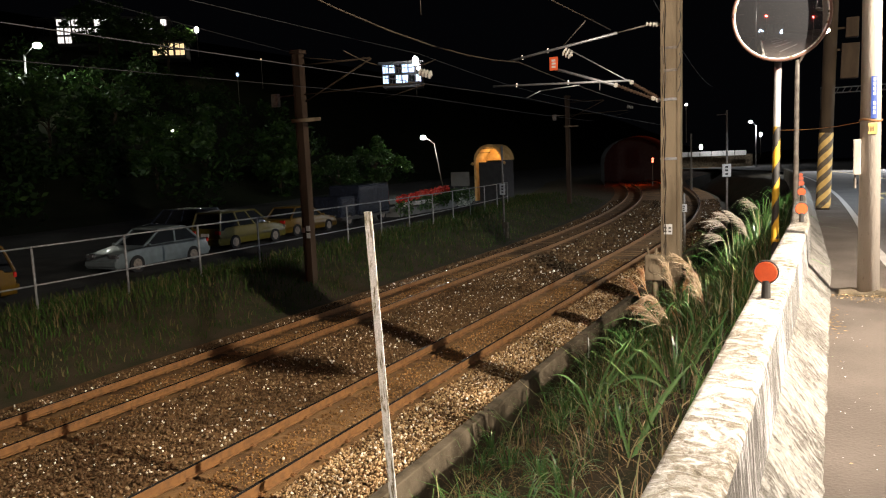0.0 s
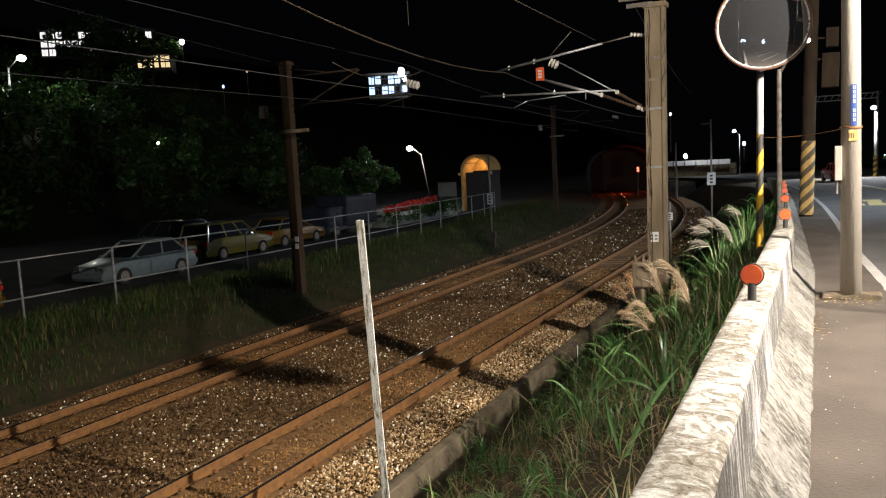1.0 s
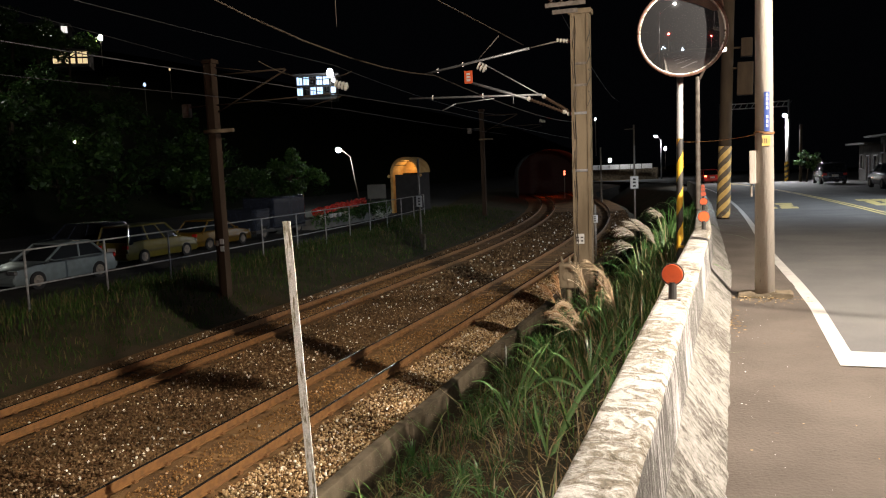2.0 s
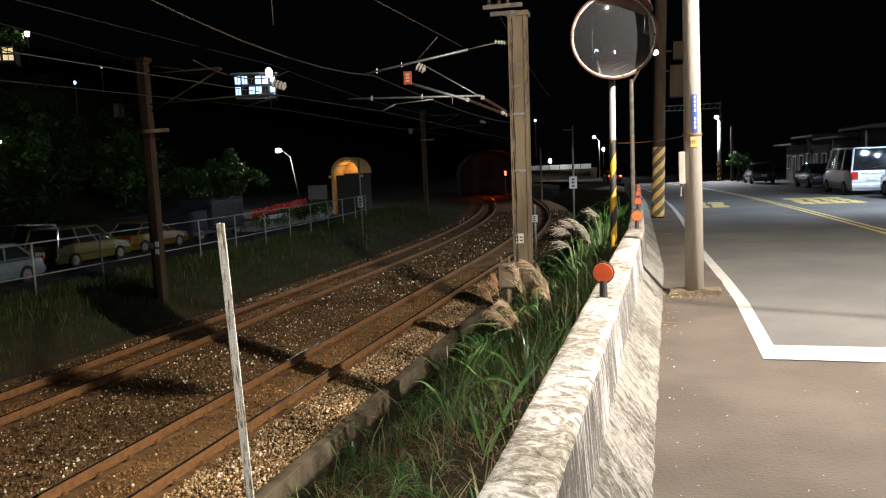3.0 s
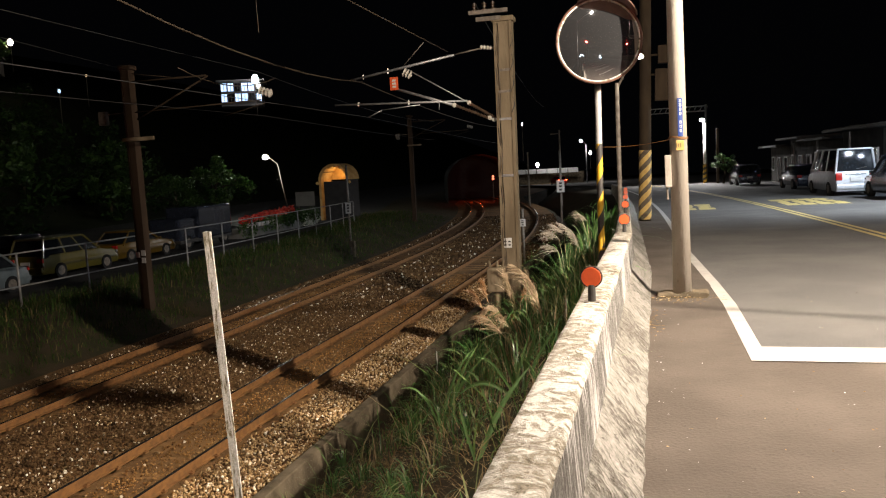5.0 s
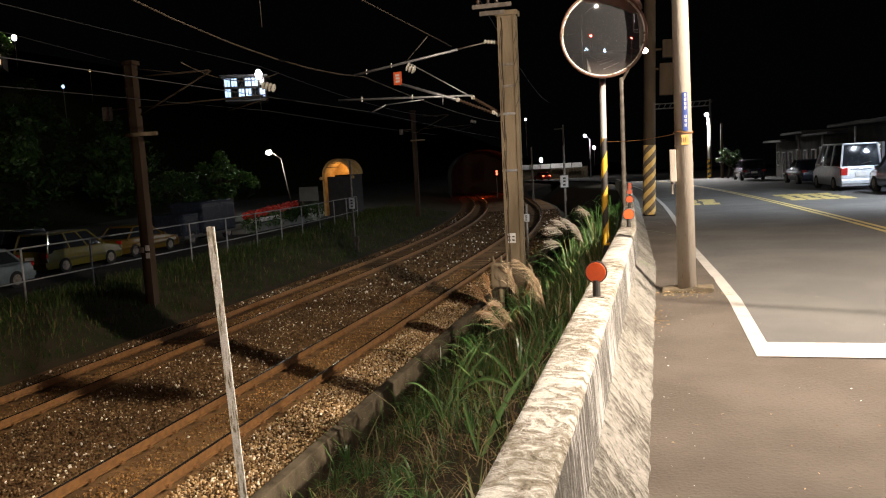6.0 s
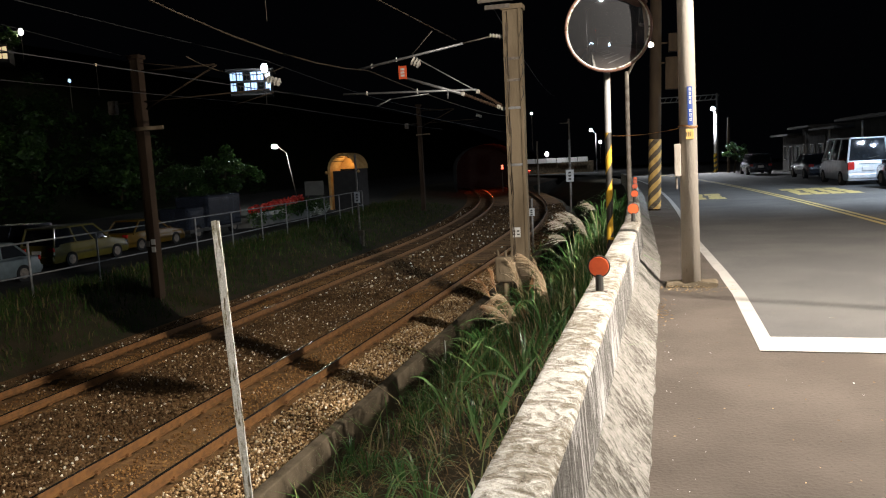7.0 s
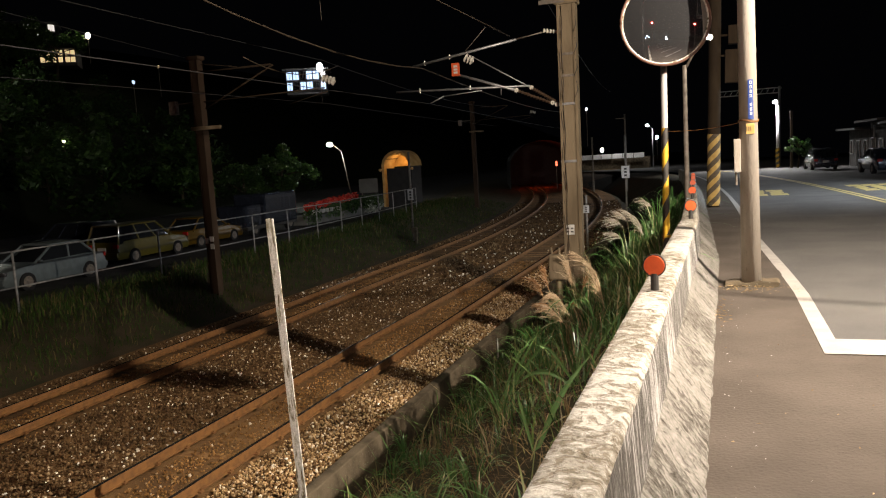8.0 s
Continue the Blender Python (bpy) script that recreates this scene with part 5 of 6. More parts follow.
def litter():
    rng = random.Random(95)
    verts, faces = [], []
    for k in range(420):
        if k < 170:
            x, y = rng.gauss(0.3, 0.22), rng.gauss(8.75, 0.14)
        elif k < 250:
            x, y = rng.gauss(0.0, 0.05), rng.gauss(7.5, 0.25)
        else:
            x, y = rng.uniform(0.0, 3.5) ** 1.0, rng.uniform(2.5, 12)
        L, a = rng.uniform(0.008, 0.03) * (0.5 if k >= 250 else 1.0), rng.uniform(0, 6.283)
        d = Vector((math.cos(a), math.sin(a), 0)) * L
        e = Vector((-d.y, d.x, 0)) * rng.uniform(0.25, 0.5)
        p = Vector((x, y, 0.018 + rng.uniform(0, 0.01)))
        k0 = len(verts)
        verts += [tuple(p - d), tuple(p + e + Vector((0, 0, 0.004))), tuple(p + d), tuple(p - e)]
        faces.append((k0, k0 + 1, k0 + 2, k0 + 3))
    tagged(link_mesh("leaf_litter", verts, faces, M_DEAD), "dry leaves and grit scattered on the pavement", "litter", kind="stuff")


litter()


def paint_chips():
    """Pale flakes fallen from the wall and grit on the worn asphalt."""
    rng = random.Random(96)
    verts, faces = [], []
    for k in range(90):
        x = 0.02 + abs(rng.gauss(0, 0.12)) if k < 45 else rng.uniform(0.05, 3.2)
        y, a, L = rng.uniform(2.2, 9.5), rng.uniform(0, 6.283), rng.uniform(0.002, 0.007)
        p = Vector((x, y, 0.016 + rng.uniform(0, 0.004)))
        k0 = len(verts)
        for j in range(5):
            b, q = a + 1.2566 * j, L * rng.uniform(0.6, 1.2)
            verts.append((p.x + q * math.cos(b), p.y + q * math.sin(b), p.z + rng.uniform(0, 0.003)))
        faces.append(tuple(range(k0, k0 + 5)))
    tagged(link_mesh("paint_chips", verts, faces, M_WHITE), "pale paint flakes scattered on the asphalt", "litter", kind="stuff")


paint_chips()


# ---------------------------------------------------------------- fence and car park
def fence():
    m = empty("railing", label="grey steel pipe railing between railway and car park", category="railing")
    n = 0
    y = 6.7
    while y < 52:
        x = -18 + fence_dx(y)
        z = -0.2 - 0.004 * (y - 12)
        part("post", rod(B(), (x, y, -2.2), (x, y, z), 0.032, 0.032, 10), M_RAILING, m, "", True)
        if n:
            for dz in (0.0, -0.98):
                part("rail", tube(B(), [(x0, y0, z0 + dz), (x, y, z + dz)], 0.024, 8), M_RAILING, m, "", True)
        x0, y0, z0, n = x, y, z, 1
        y += 2.86


fence()


def wheel(parent, p, r=0.31, w=0.2):
    t = part("wheel", rod(B(), (-w / 2, 0, 0), (w / 2, 0, 0), r, r, 22), M_TYRE, parent)
    t.matrix_local = pose(*p)
    part("rim", rod(B(), (-w / 2 - 0.006, 0, 0), (w / 2 + 0.006, 0, 0), r * 0.62, r * 0.62, 16), M_DULL, t)


def car(m, paint, kind, label, category="car", tail=M_TAIL):
    """A car that points along +y, on its wheels at z = 0. Rows: y, roof-side height, half width, for body and cabin."""
    L, W, H = dict(sedan=(4.4, 1.70, 1.45), wagon=(4.4, 1.75, 1.65), van=(4.7, 1.70, 2.06))[kind]
    root = empty("van" if kind == "van" else "car", m, label=label, category=category)
    belt = dict(sedan=0.88, wagon=0.95, van=1.05)[kind]
    body = dict(
        sedan=[(-0.50, 0.62), (-0.49, 0.86), (-0.30, 0.92), (0.22, 0.90), (0.47, 0.72), (0.50, 0.5)],
        wagon=[(-0.50, 0.60), (-0.49, 0.96), (-0.3, 0.98), (0.24, 0.96), (0.47, 0.80), (0.50, 0.55)],
        van=[(-0.50, 0.62), (-0.495, 1.08), (-0.3, 1.08), (0.30, 1.06), (0.48, 0.86), (0.50, 0.6)])[kind]
    cabin = dict(
        sedan=[(-0.40, 0.90), (-0.26, 1.0), (0.03, 1.0), (0.24, 0.90)],
        wagon=[(-0.49, 0.94), (-0.44, 1.0), (0.06, 1.0), (0.25, 0.94)],
        van=[(-0.495, 1.05), (-0.465, 1.0), (0.22, 1.0), (0.38, 1.05)])[kind]
    top = H - 0.04
    bm = B()
    rings = []
    for y, z in body:
        hw = W / 2 * (0.93 if abs(y) > 0.46 else 1.0)
        rings.append([bm.verts.new((s * hw * k, y * L, zz)) for s, k, zz in ((-1, 0.96, 0.22), (-1, 1.0, 0.5), (-1, 0.95, z), (1, 0.95, z), (1, 1.0, 0.5), (1, 0.96, 0.22))])
    for a, b in zip(rings, rings[1:]):
        for i in range(6):
            bm.faces.new((a[i], a[(i + 1) % 6], b[(i + 1) % 6], b[i]))
    bm.faces.new(rings[0][::-1])
    bm.faces.new(rings[-1])
    bmesh.ops.bevel(bm, geom=list(bm.edges), offset=0.04, segments=2, affect="EDGES", profile=0.6)
    part("body", bm, paint, root, "", True)
    y0, y1, y2, y3 = [c[0] * L for c in cabin]
    wb, wt = W / 2 * 0.94, W / 2 * 0.80

    def hull(shrink, zlo, zhi):
        b = B()
        vs = [b.verts.new(v) for v in ((-wb + shrink, y0, zlo), (wb - shrink, y0, zlo), (wb - shrink, y3, zlo), (-wb + shrink, y3, zlo), (-wt + shrink, y1, zhi), (wt - shrink, y1, zhi), (wt - shrink, y2, zhi), (-wt + shrink, y2, zhi))]
        for f in ((0, 1, 2, 3), (4, 5, 6, 7), (0, 1, 5, 4), (1, 2, 6, 5), (2, 3, 7, 6), (3, 0, 4, 7)):
            b.faces.new([vs[i] for i in f])
        bmesh.ops.bevel(b, geom=list(b.edges), offset=0.05, segments=2, affect="EDGES", profile=0.6)
        return b

    part("window_glass", hull(0.012, belt - 0.1, top - 0.03), M_GLASS, root, "dark glass", True)
    bm = B()
    box(bm, (0, (y1 + y2) / 2, top - 0.005), (2 * wt - 0.02, y2 - y1 + 0.06, 0.07), 0.03)
    part("roof", bm, paint, root, "", True)
    ws = [(y0, y1), (y3, y2)]
    for s in (-1, 1):
        for a, b_ in ws:
            part("pillar", rod(B(), (s * (wb - 0.01), a, belt - 0.06), (s * (wt - 0.01), b_, top - 0.02), 0.045, 0.04, 8), paint, root)
        for q in ((0.38, 0.7) if kind != "sedan" else (0.45,)):
            ya, yb = y0 + (y3 - y0) * q, y1 + (y2 - y1) * q
            part("pillar", rod(B(), (s * (wb - 0.012), ya, belt - 0.06), (s * (wt - 0.012), yb, top - 0.02), 0.036, 0.036, 8), paint, root)
    for s in (-1, 1):
        for yy in (-0.30, 0.31):
            wheel(root, (s * (W / 2 - 0.09), yy * L, 0.31))
        bm = B()
        hz = 0.86 if kind == "van" else 0.78
        box(bm, (s * (W / 2 - 0.19), -L / 2 + 0.03, hz), (0.26, 0.1, 0.34 if kind == "van" else 0.16), 0.02)
        part("tail_lamp", bm, tail, root, "red tail lamp")
        bm = B()
        box(bm, (s * (W / 2 - 0.26), L / 2 - 0.08, 0.66), (0.36, 0.14, 0.14), 0.03)
        part("headlamp", bm, M_CHROME, root)
        bm = B()
        box(bm, (s * (W / 2 + 0.06), L * 0.19, belt + 0.04), (0.14, 0.09, 0.11), 0.03)
        part("side_mirror", bm, paint, root)
    bm = B()
    box(bm, (0, -L / 2 - 0.01, 0.42), (W * 0.92, 0.14, 0.2), 0.04)
    part("rear_bumper", bm, paint, root)
    bm = B()
    box(bm, (0, L / 2 + 0.0, 0.40), (W * 0.9, 0.12, 0.2), 0.04)
    part("front_bumper", bm, paint, root)
    bm = B()
    box(bm, (0, -L / 2 - 0.035, 0.74 if kind == "van" else 0.66), (0.44, 0.03, 0.18), 0.008)
    part("licence_plate", bm, M_WHITE, root, "blank pale licence plate")
    if kind == "van":
        bm = B()
        box(bm, (0, -L / 2 - 0.02, 0.96), (0.8, 0.03, 0.05), 0.01)
        part("tailgate_trim", bm, M_CHROME, root, "bright trim strip")
        rod(bm := B(), (0.0, -L / 2 - 0.02, 1.16), (0.42, -L / 2 + 0.02, 1.24), 0.012, 0.012, 6)
        part("rear_wiper", bm, M_BLACK, root)
    return root


P_SILVER = plain("silver_paint", (0.50, 0.52, 0.54), 0.35, 0.3, 0.5)
P_DARK = plain("dark_blue_paint", (0.02, 0.024, 0.035), 0.25, 0.1, 0.6)
# Car park paints are darkened: the poor light there is put into their colours.
P_DIM_WHITE = plain("dimmed_white_paint", (0.11, 0.135, 0.14), 0.35, 0.0, 0.5)
P_DIM_TAXI = plain("dimmed_taxi_paint", (0.10, 0.055, 0.003), 0.35, 0.0, 0.5)
P_DIM_OLIVE = plain("dimmed_olive_paint", (0.085, 0.07, 0.01), 0.35, 0.0, 0.5)
P_RED = plain("red_paint", (0.45, 0.03, 0.02), 0.3, 0.1, 0.6)

car(pose(8.35, 38.4, road_z(38), 0, 0, 3), P_SILVER, "van", "silver van parked at the roadside, seen from behind", "van")
car(pose(9.25, 32.2, road_z(32), 0, 0, 2), P_DARK, "wagon", "dark car parked behind the silver van")
car(pose(7.35, 66, road_z(66), 0, 0, 4), P_DARK, "wagon", "dark car parked before the low houses")
car(pose(8.8, 50, road_z(50), 0, 0, 4), P_DARK, "sedan", "dark car parked in shadow before the low houses")
LOT_Z = -1.98
car(pose(-22.6, 20.3, LOT_Z, 0, 0, 180), P_DIM_WHITE, "sedan", "white car parked behind the railing")
car(pose(-23.9, 26.7, LOT_Z, 0, 0, 0), P_DIM_OLIVE, "wagon", "yellow car with a roof sign parked behind the railing")
car(pose(-24.3, 31.6, LOT_Z, 0, 0, 0), P_DIM_TAXI, "sedan", "yellow taxi parked behind the railing")
car(pose(-21.6, 11.6, LOT_Z, 0, 0, 180), P_DIM_TAXI, "wagon", "yellow taxi in the dark behind the railing")
car(pose(-28.5, 27.5, LOT_Z, 0, 0, 90), P_DARK, "wagon", "dark car parked further back in the car park")


def truck():
    m = empty("truck", pose(-24.6, 37.0, LOT_Z, 0, 0, 2), label="dark canvas-covered truck parked behind the railing", category="truck")
    bm = B()
    box(bm, (0, 0.9, 1.35), (2.0, 3.6, 1.75), 0.12)
    part("canvas_cover", bm, P_DARK, m)
    bm = B()
    box(bm, (0, -1.9, 1.05), (1.85, 1.6, 1.3), 0.18)
    part("cab", bm, P_DARK, m)
    bm = B()
    box(bm, (0, 0, 0.45), (1.9, 5.4, 0.2), 0.04)
    part("chassis", bm, M_BLACK, m)
    for s in (-1, 1):
        for yy in (-1.9, 1.9):
            wheel(m, (s * 0.82, yy, 0.38), 0.38, 0.24)


truck()


# ---------------------------------------------------------------- far left: planter, arch, signs, houses
def planter():
    m = empty("flower_bed", pose(-24, 44.5, -1.98), label="raised flower bed with red blossoms beside the car park", category="flower bed")
    bm = B()
    box(bm, (0, 0, 0.3), (1.0, 8.0, 0.6), 0.03)
    part("planter_wall", bm, M_PLASTER, m)
    v, f = leaf_cloud(5200, [((random.uniform(-0.2, 0.6), -3.6 + 0.55 * k, 0.5 + 0.02 * k), 0.55) for k in range(18)], 0.09, 71)
    link_mesh("foliage", v, f, M_LEAF, m, "green leaves hanging over the bed")
    v, f = leaf_cloud(1500, [((random.uniform(-0.2, 0.3), -3.4 + 0.5 * k, 1.05 + 0.025 * k), 0.25) for k in range(14)], 0.10, 72)
    link_mesh("blossoms", v, f, M_FLOWER, m, "bright red blossoms")
    for k in range(7):
        bm = rod(B(), (0.5, -3.2 + 0.55 * k, 0.62), (0.5, -3.2 + 0.55 * k, 0.86), 0.14, 0.18, 12)
        part("flower_pot", bm, M_WHITE, m, "white flower pot")
    v, f = leaf_cloud(900, [((0.3, 4.6 + 0.4 * k, 0.45), 0.5) for k in range(6)], 0.11, 73)
    link_mesh("pale_foliage", v, f, island_mat("pale_leaf", [(0.0, (0.2, 0.25, 0.2)), (1.0, (0.6, 0.62, 0.58))], 0.6), m, "pale leaves at the end of the bed")


planter()


def arch_gate():
    m = empty("arched_gateway", pose(-23.6, 55.4, -1.95), label="yellow-lit arched gateway with plastered vault", category="gateway")
    verts, faces = [], []
    n, r0, r1 = 22, 1.05, 1.26
    for k in range(n + 1):
        a = math.pi * k / n
        for rr in (r0, r1):
            for y in (-0.6, 1.6):
                verts.append((rr * math.cos(a), y, 3.1 + rr * math.sin(a)))
    for k in range(n):
        a, b = 4 * k, 4 * k + 4
        faces += [(a, b, b + 1, a + 1), (a + 2, a + 3, b + 3, b + 2), (a, a + 2, b + 2, b), (a + 1, b + 1, b + 3, a + 3)]
    link_mesh("vault", verts, faces, M_BRICK_ARCH, m)
    verts, faces = [(0, 1.6, 3.1)], []
    for k in range(n + 1):
        a = math.pi * k / n
        verts.append((r0 * math.cos(a), 1.6, 3.1 + r0 * math.sin(a)))
    for k in range(n):
        faces.append((0, k + 1, k + 2))
    link_mesh("back_wall", verts, faces, M_BRICK_ARCH, m)
    for x in (-1.15, 1.15):
        bm = B()
        box(bm, (x, 0.4, 1.55), (0.22, 2.0, 3.1), 0.02)
        # The right pillar's shade is put into its colour; the left keeps the plaster.
        part("pillar", bm, M_BRICK_ARCH if x < 0 else M_DARK, m)
    bm = B()
    box(bm, (0.32, -0.75, 1.5), (2.1, 0.2, 3.0), 0.02)
    part("dark_door", bm, M_DARK, m)
    for k in range(5):
        a = math.radians(30 + 28 * k)
        part("vault_rib", tube(B(), [((r0 - 0.03) * math.cos(a), y, 3.1 + (r0 - 0.03) * math.sin(a)) for y in (-0.6, 0.5, 1.6)], 0.03, 6), M_BARK, m)
    for x in (-1.3, 1.35):
        bm = B()
        bmesh.ops.create_uvsphere(bm, u_segments=10, v_segments=6, radius=0.13, matrix=Matrix.Translation((x, -0.75, 2.9)))
        part("gate_lamp", bm, M_BRICK_ARCH, m, "", True)


arch_gate()


def sign_post(x, y, z0, z1, zt, w, h, label, dark_top=True, mat=M_DULL):
    m = empty("marker_sign", pose(x, y, 0), label=label, category="sign")
    part("post", rod(B(), (0, 0, z0), (0, 0, z1), 0.05, 0.05, 10), mat, m, "", True)
    bm = B()
    box(bm, (0, -0.07, zt), (w, 0.03, h), 0.006)
    plate = part("sign_plate", bm, M_WHITE, m, "white plate with dark marks")
    for k in (-0.28, 0.0, 0.26):
        part("sign_bar", box(B(), (0, -0.088, zt + k * h), (w * 0.35, 0.008, h * 0.16)), M_BLACK, plate)


sign_post(-13.95, 34.0, -2.4, 2.0, -0.05, 0.28, 0.52, "railway marker post with a small white sign")
sign_post(-4.5, 40.0, -2.6, 2.2, 0.35, 0.40, 0.62, "dark railway post with a small white sign")
sign_post(-5.0, 30.5, -2.7, -0.2, -0.75, 0.24, 0.3, "low railway marker post beside the track")
bm = B()
box(bm, (-26.0, 54.6, -0.2), (1.6, 0.06, 1.1), 0.01)
tagged(part("notice_board", bm, M_PLASTER), "pale notice board standing beside the gateway", "notice board")
bm = B()
for s in (-0.6, 0.6):
    rod(bm, (-26.0 + s, 54.66, -2.0), (-26.0 + s, 54.66, 0.3), 0.04, 0.04, 8)
tagged(part("board_stand", bm, M_DULL), "two steel legs of the notice board", "stand")
bm = rod(B(), (-24.9, 53.6, -1.96), (-24.9, 53.6, -1.2), 0.2, 0.03, 14)
tagged(part("traffic_cone", bm, M_WHITE), "pale traffic cone beside the gateway", "traffic cone")
bm = B()
box(bm, (-13.75, 33.7, -1.75), (0.28, 0.2, 0.28), 0.03)
box(bm, (-13.7, 33.7, -2.1), (0.13, 0.13, 0.6), 0.02)
tagged(part("trackside_stake", bm, M_KERB), "short concrete stake in the grass", "stake")


def signal_box():
    m = empty("track_box", pose(-3.03, 15.0, 0.31), label="pale metal trackside box with a round lid on a stake", category="trackside box")
    bm = B()
    box(bm, (0, 0, -1.0), (0.36, 0.26, 0.5), 0.04)
    part("box_body", bm, M_MAST, m)
    bm = rod(B(), (0, -0.15, -1.0), (0, -0.12, -1.0), 0.09, 0.09, 16)
    part("round_lid", bm, M_MAST, m)
    bm = B()
    for s in (-0.12, 0.02, 0.13):
        rod(bm, (s, 0, -0.78), (s * 1.2, 0, -0.62), 0.03, 0.02, 8)
    rod(bm, (0, 0, -2.4), (0, 0, -1.2), 0.06, 0.06, 10)
    part("box_mount", bm, M_MAST, m)


signal_box()


def tunnel():
    m = empty("tunnel_portal", pose(-18.4, 84, -2.47, 0, 0, 17), label="dark railway tunnel mouth glowing red from a signal", category="tunnel", kind="structure")
    verts, faces = [], []
    prof = [(-3.7, 0), (-3.7, 2.6)] + [(3.7 * math.cos(a), 2.6 + 2.8 * math.sin(a)) for a in (math.pi - math.pi * k / 16 for k in range(1, 16))] + [(3.7, 2.6), (3.7, 0)]
    for y in (0, 12):
        verts += [(x, y, z) for x, z in prof]
    n = len(prof)
    for i in range(n - 1):
        faces.append((i, i + 1, n + i + 1, n + i))
    faces.append(tuple(range(n, 2 * n)))
    link_mesh("lining", verts, faces, M_DARK, m)
    bm = rod(B(), (1.3, -1.2, 0), (1.3, -1.2, 2.3), 0.05, 0.05, 8)
    s = part("signal_post", bm, M_DULL, m)
    bm = B()
    for z in (2.62, 2.88):
        bmesh.ops.create_uvsphere(bm, u_segments=10, v_segments=6, radius=0.13, matrix=Matrix.Translation((1.3, -1.35, z)))
    part("signal_lens", bm, M_SIGNAL, s, "lit red signal lenses", True)


tunnel()


def hill_house(x, y, z, yaw, w, d, h, cols, rows, glass, label, wall=M_ROOF, lit=1.0):
    m = empty("house", pose(x, y, z, 0, 0, yaw), label=label, category="house")
    bm = B()
    box(bm, (0, d / 2 + 0.12, h / 2 - 0.2), (w, d, h + 0.4), 0.03)
    part("wall", bm, wall, m)
    bm = B()
    box(bm, (0, d / 2, h + 0.1), (w + 0.8, d + 1.2, 0.25), 0.03)
    part("roof", bm, M_ROOF, m)
    rng = random.Random(int(abs(x)) + 3)
    for j in range(rows):
        for i in range(cols):
            on = rng.random() < lit
            cw, ch = w / cols, h / rows
            cx, cz = -w / 2 + cw * (i + 0.5), ch * (j + 0.5)
            bm = B()
            box(bm, (cx, 0.06, cz), (cw * 0.86, 0.06, ch * 0.8), 0.0)
            p = part("window", bm, glass if on else M_GLASS, m)
            bm = B()
            for s in (-1, 1):
                box(bm, (cx + s * cw * 0.44, 0.0, cz), (cw * 0.07, 0.14, ch * 0.88))
                box(bm, (cx, 0.0, cz + s * ch * 0.42), (cw * 0.9, 0.14, ch * 0.08))
            box(bm, (cx, 0.0, cz), (cw * 0.05, 0.12, ch * 0.8))
            part("window_frame", bm, M_DARK, p)
    return m


hill_house(-50.8, 90, 11.4, 24, 5.2, 4, 2.7, 6, 2, M_BLUE_GLOW, "hillside house with blue-white lit windows", lit=0.82)
hill_house(-117, 101, 24.6, 40, 19, 6, 4.6, 15, 3, M_WINDOW, "long hillside house with bright lit windows", lit=0.55)
hill_house(-99.5, 97, 20.4, 36, 5.5, 5, 2.2, 3, 2, M_WINDOW_WARM, "small hillside building with warm lit windows", lit=0.8)
hill_house(-132, 104, 27.5, 45, 12, 6, 3.5, 5, 1, M_WINDOW_WARM, "dim hillside house among trees", lit=0.0)


def small_light(x, y, z, r, mat, label):
    m = empty("hill_lamp", pose(x, y, z), label=label, category="lamp", group="small lights on the hillside")
    bm = B()
    bmesh.ops.create_uvsphere(bm, u_segments=8, v_segments=6, radius=r, matrix=Matrix.Diagonal((1, 1, 1.4, 1)))
    part("lamp_glass", bm, mat, m, "", True)
    part("post", rod(B(), (0, 0, -r), (0, 0, -4.5), 0.05, 0.05, 8), M_DULL, m)


small_light(-95.8, 100, 24.7, 0.35, M_LAMP_WARM, "small warm lamp high on the hillside")
small_light(-47.7, 88.2, 14.0, 0.42, M_LAMP, "bright white lamp beside the hillside house")
small_light(-74.5, 85, 14.3, 0.2, M_BLUE_GLOW, "small blue lamp on the hillside")
small_light(-62, 60, 5.6, 0.12, M_LAMP_WARM, "small warm lamp among the trees")
small_light(-80, 97, 18.0, 0.16, M_WINDOW_WARM, "small dim lamp on the hillside")
small_light(-15.2, 95, 6.5, 0.10, M_LAMP, "tiny lamp far above the railway")
small_light(-12.5, 170, 3.3, 0.28, M_LAMP, "distant lamp beside the far road")
small_light(-27.0, 190, 1.2, 0.4, M_LAMP_WARM, "distant lamp beside the far road")


# ---------------------------------------------------------------- far road and the houses on the right
def far_rail():
    m = empty("bridge_parapet", label="pale lit parapet along the distant road", category="parapet")
    for k in range(6):
        bm = B()
        box(bm, (-24.5 + 2.05 * k, 150 - 0.3 * k, 0.0), (1.9, 0.3, 0.9), 0.03)
        part("panel", bm, M_WHITE, m)
    bm = B()
    box(bm, (-19.4, 151, -1.5), (14, 0.6, 2.4), 0.05)
    part("deck", bm, M_KERB, m)
    return m


far_rail()
lamp("parapet_light", "POINT", (-19, 146, 3.2), 500, (0.95, 0.97, 1.0), 0.3)
for x, y, h in ((-11.1, 72, 2.7), (-7.95, 71, 4.55)):
    bm = rod(B(), (x, y, -2.4), (x, y, h), 0.09, 0.07, 10)
    if h > 4:
        box(bm, (x - 0.4, y, h - 0.35), (0.9, 0.07, 0.07))
    tagged(part("utility_pole", bm, M_DULL), "slim grey pole beside the distant road", "utility pole", "distant poles")
bm = B()
box(bm, (3.5, 118, 8.6), (9, 0.5, 0.12), 0.0)
box(bm, (3.5, 118, 7.9), (9, 0.5, 0.12), 0.0)
for k in range(12):
    rod(bm, (-0.9 + 0.8 * k, 118, 7.9), (-0.5 + 0.8 * k, 118, 8.6), 0.05, 0.05, 6)
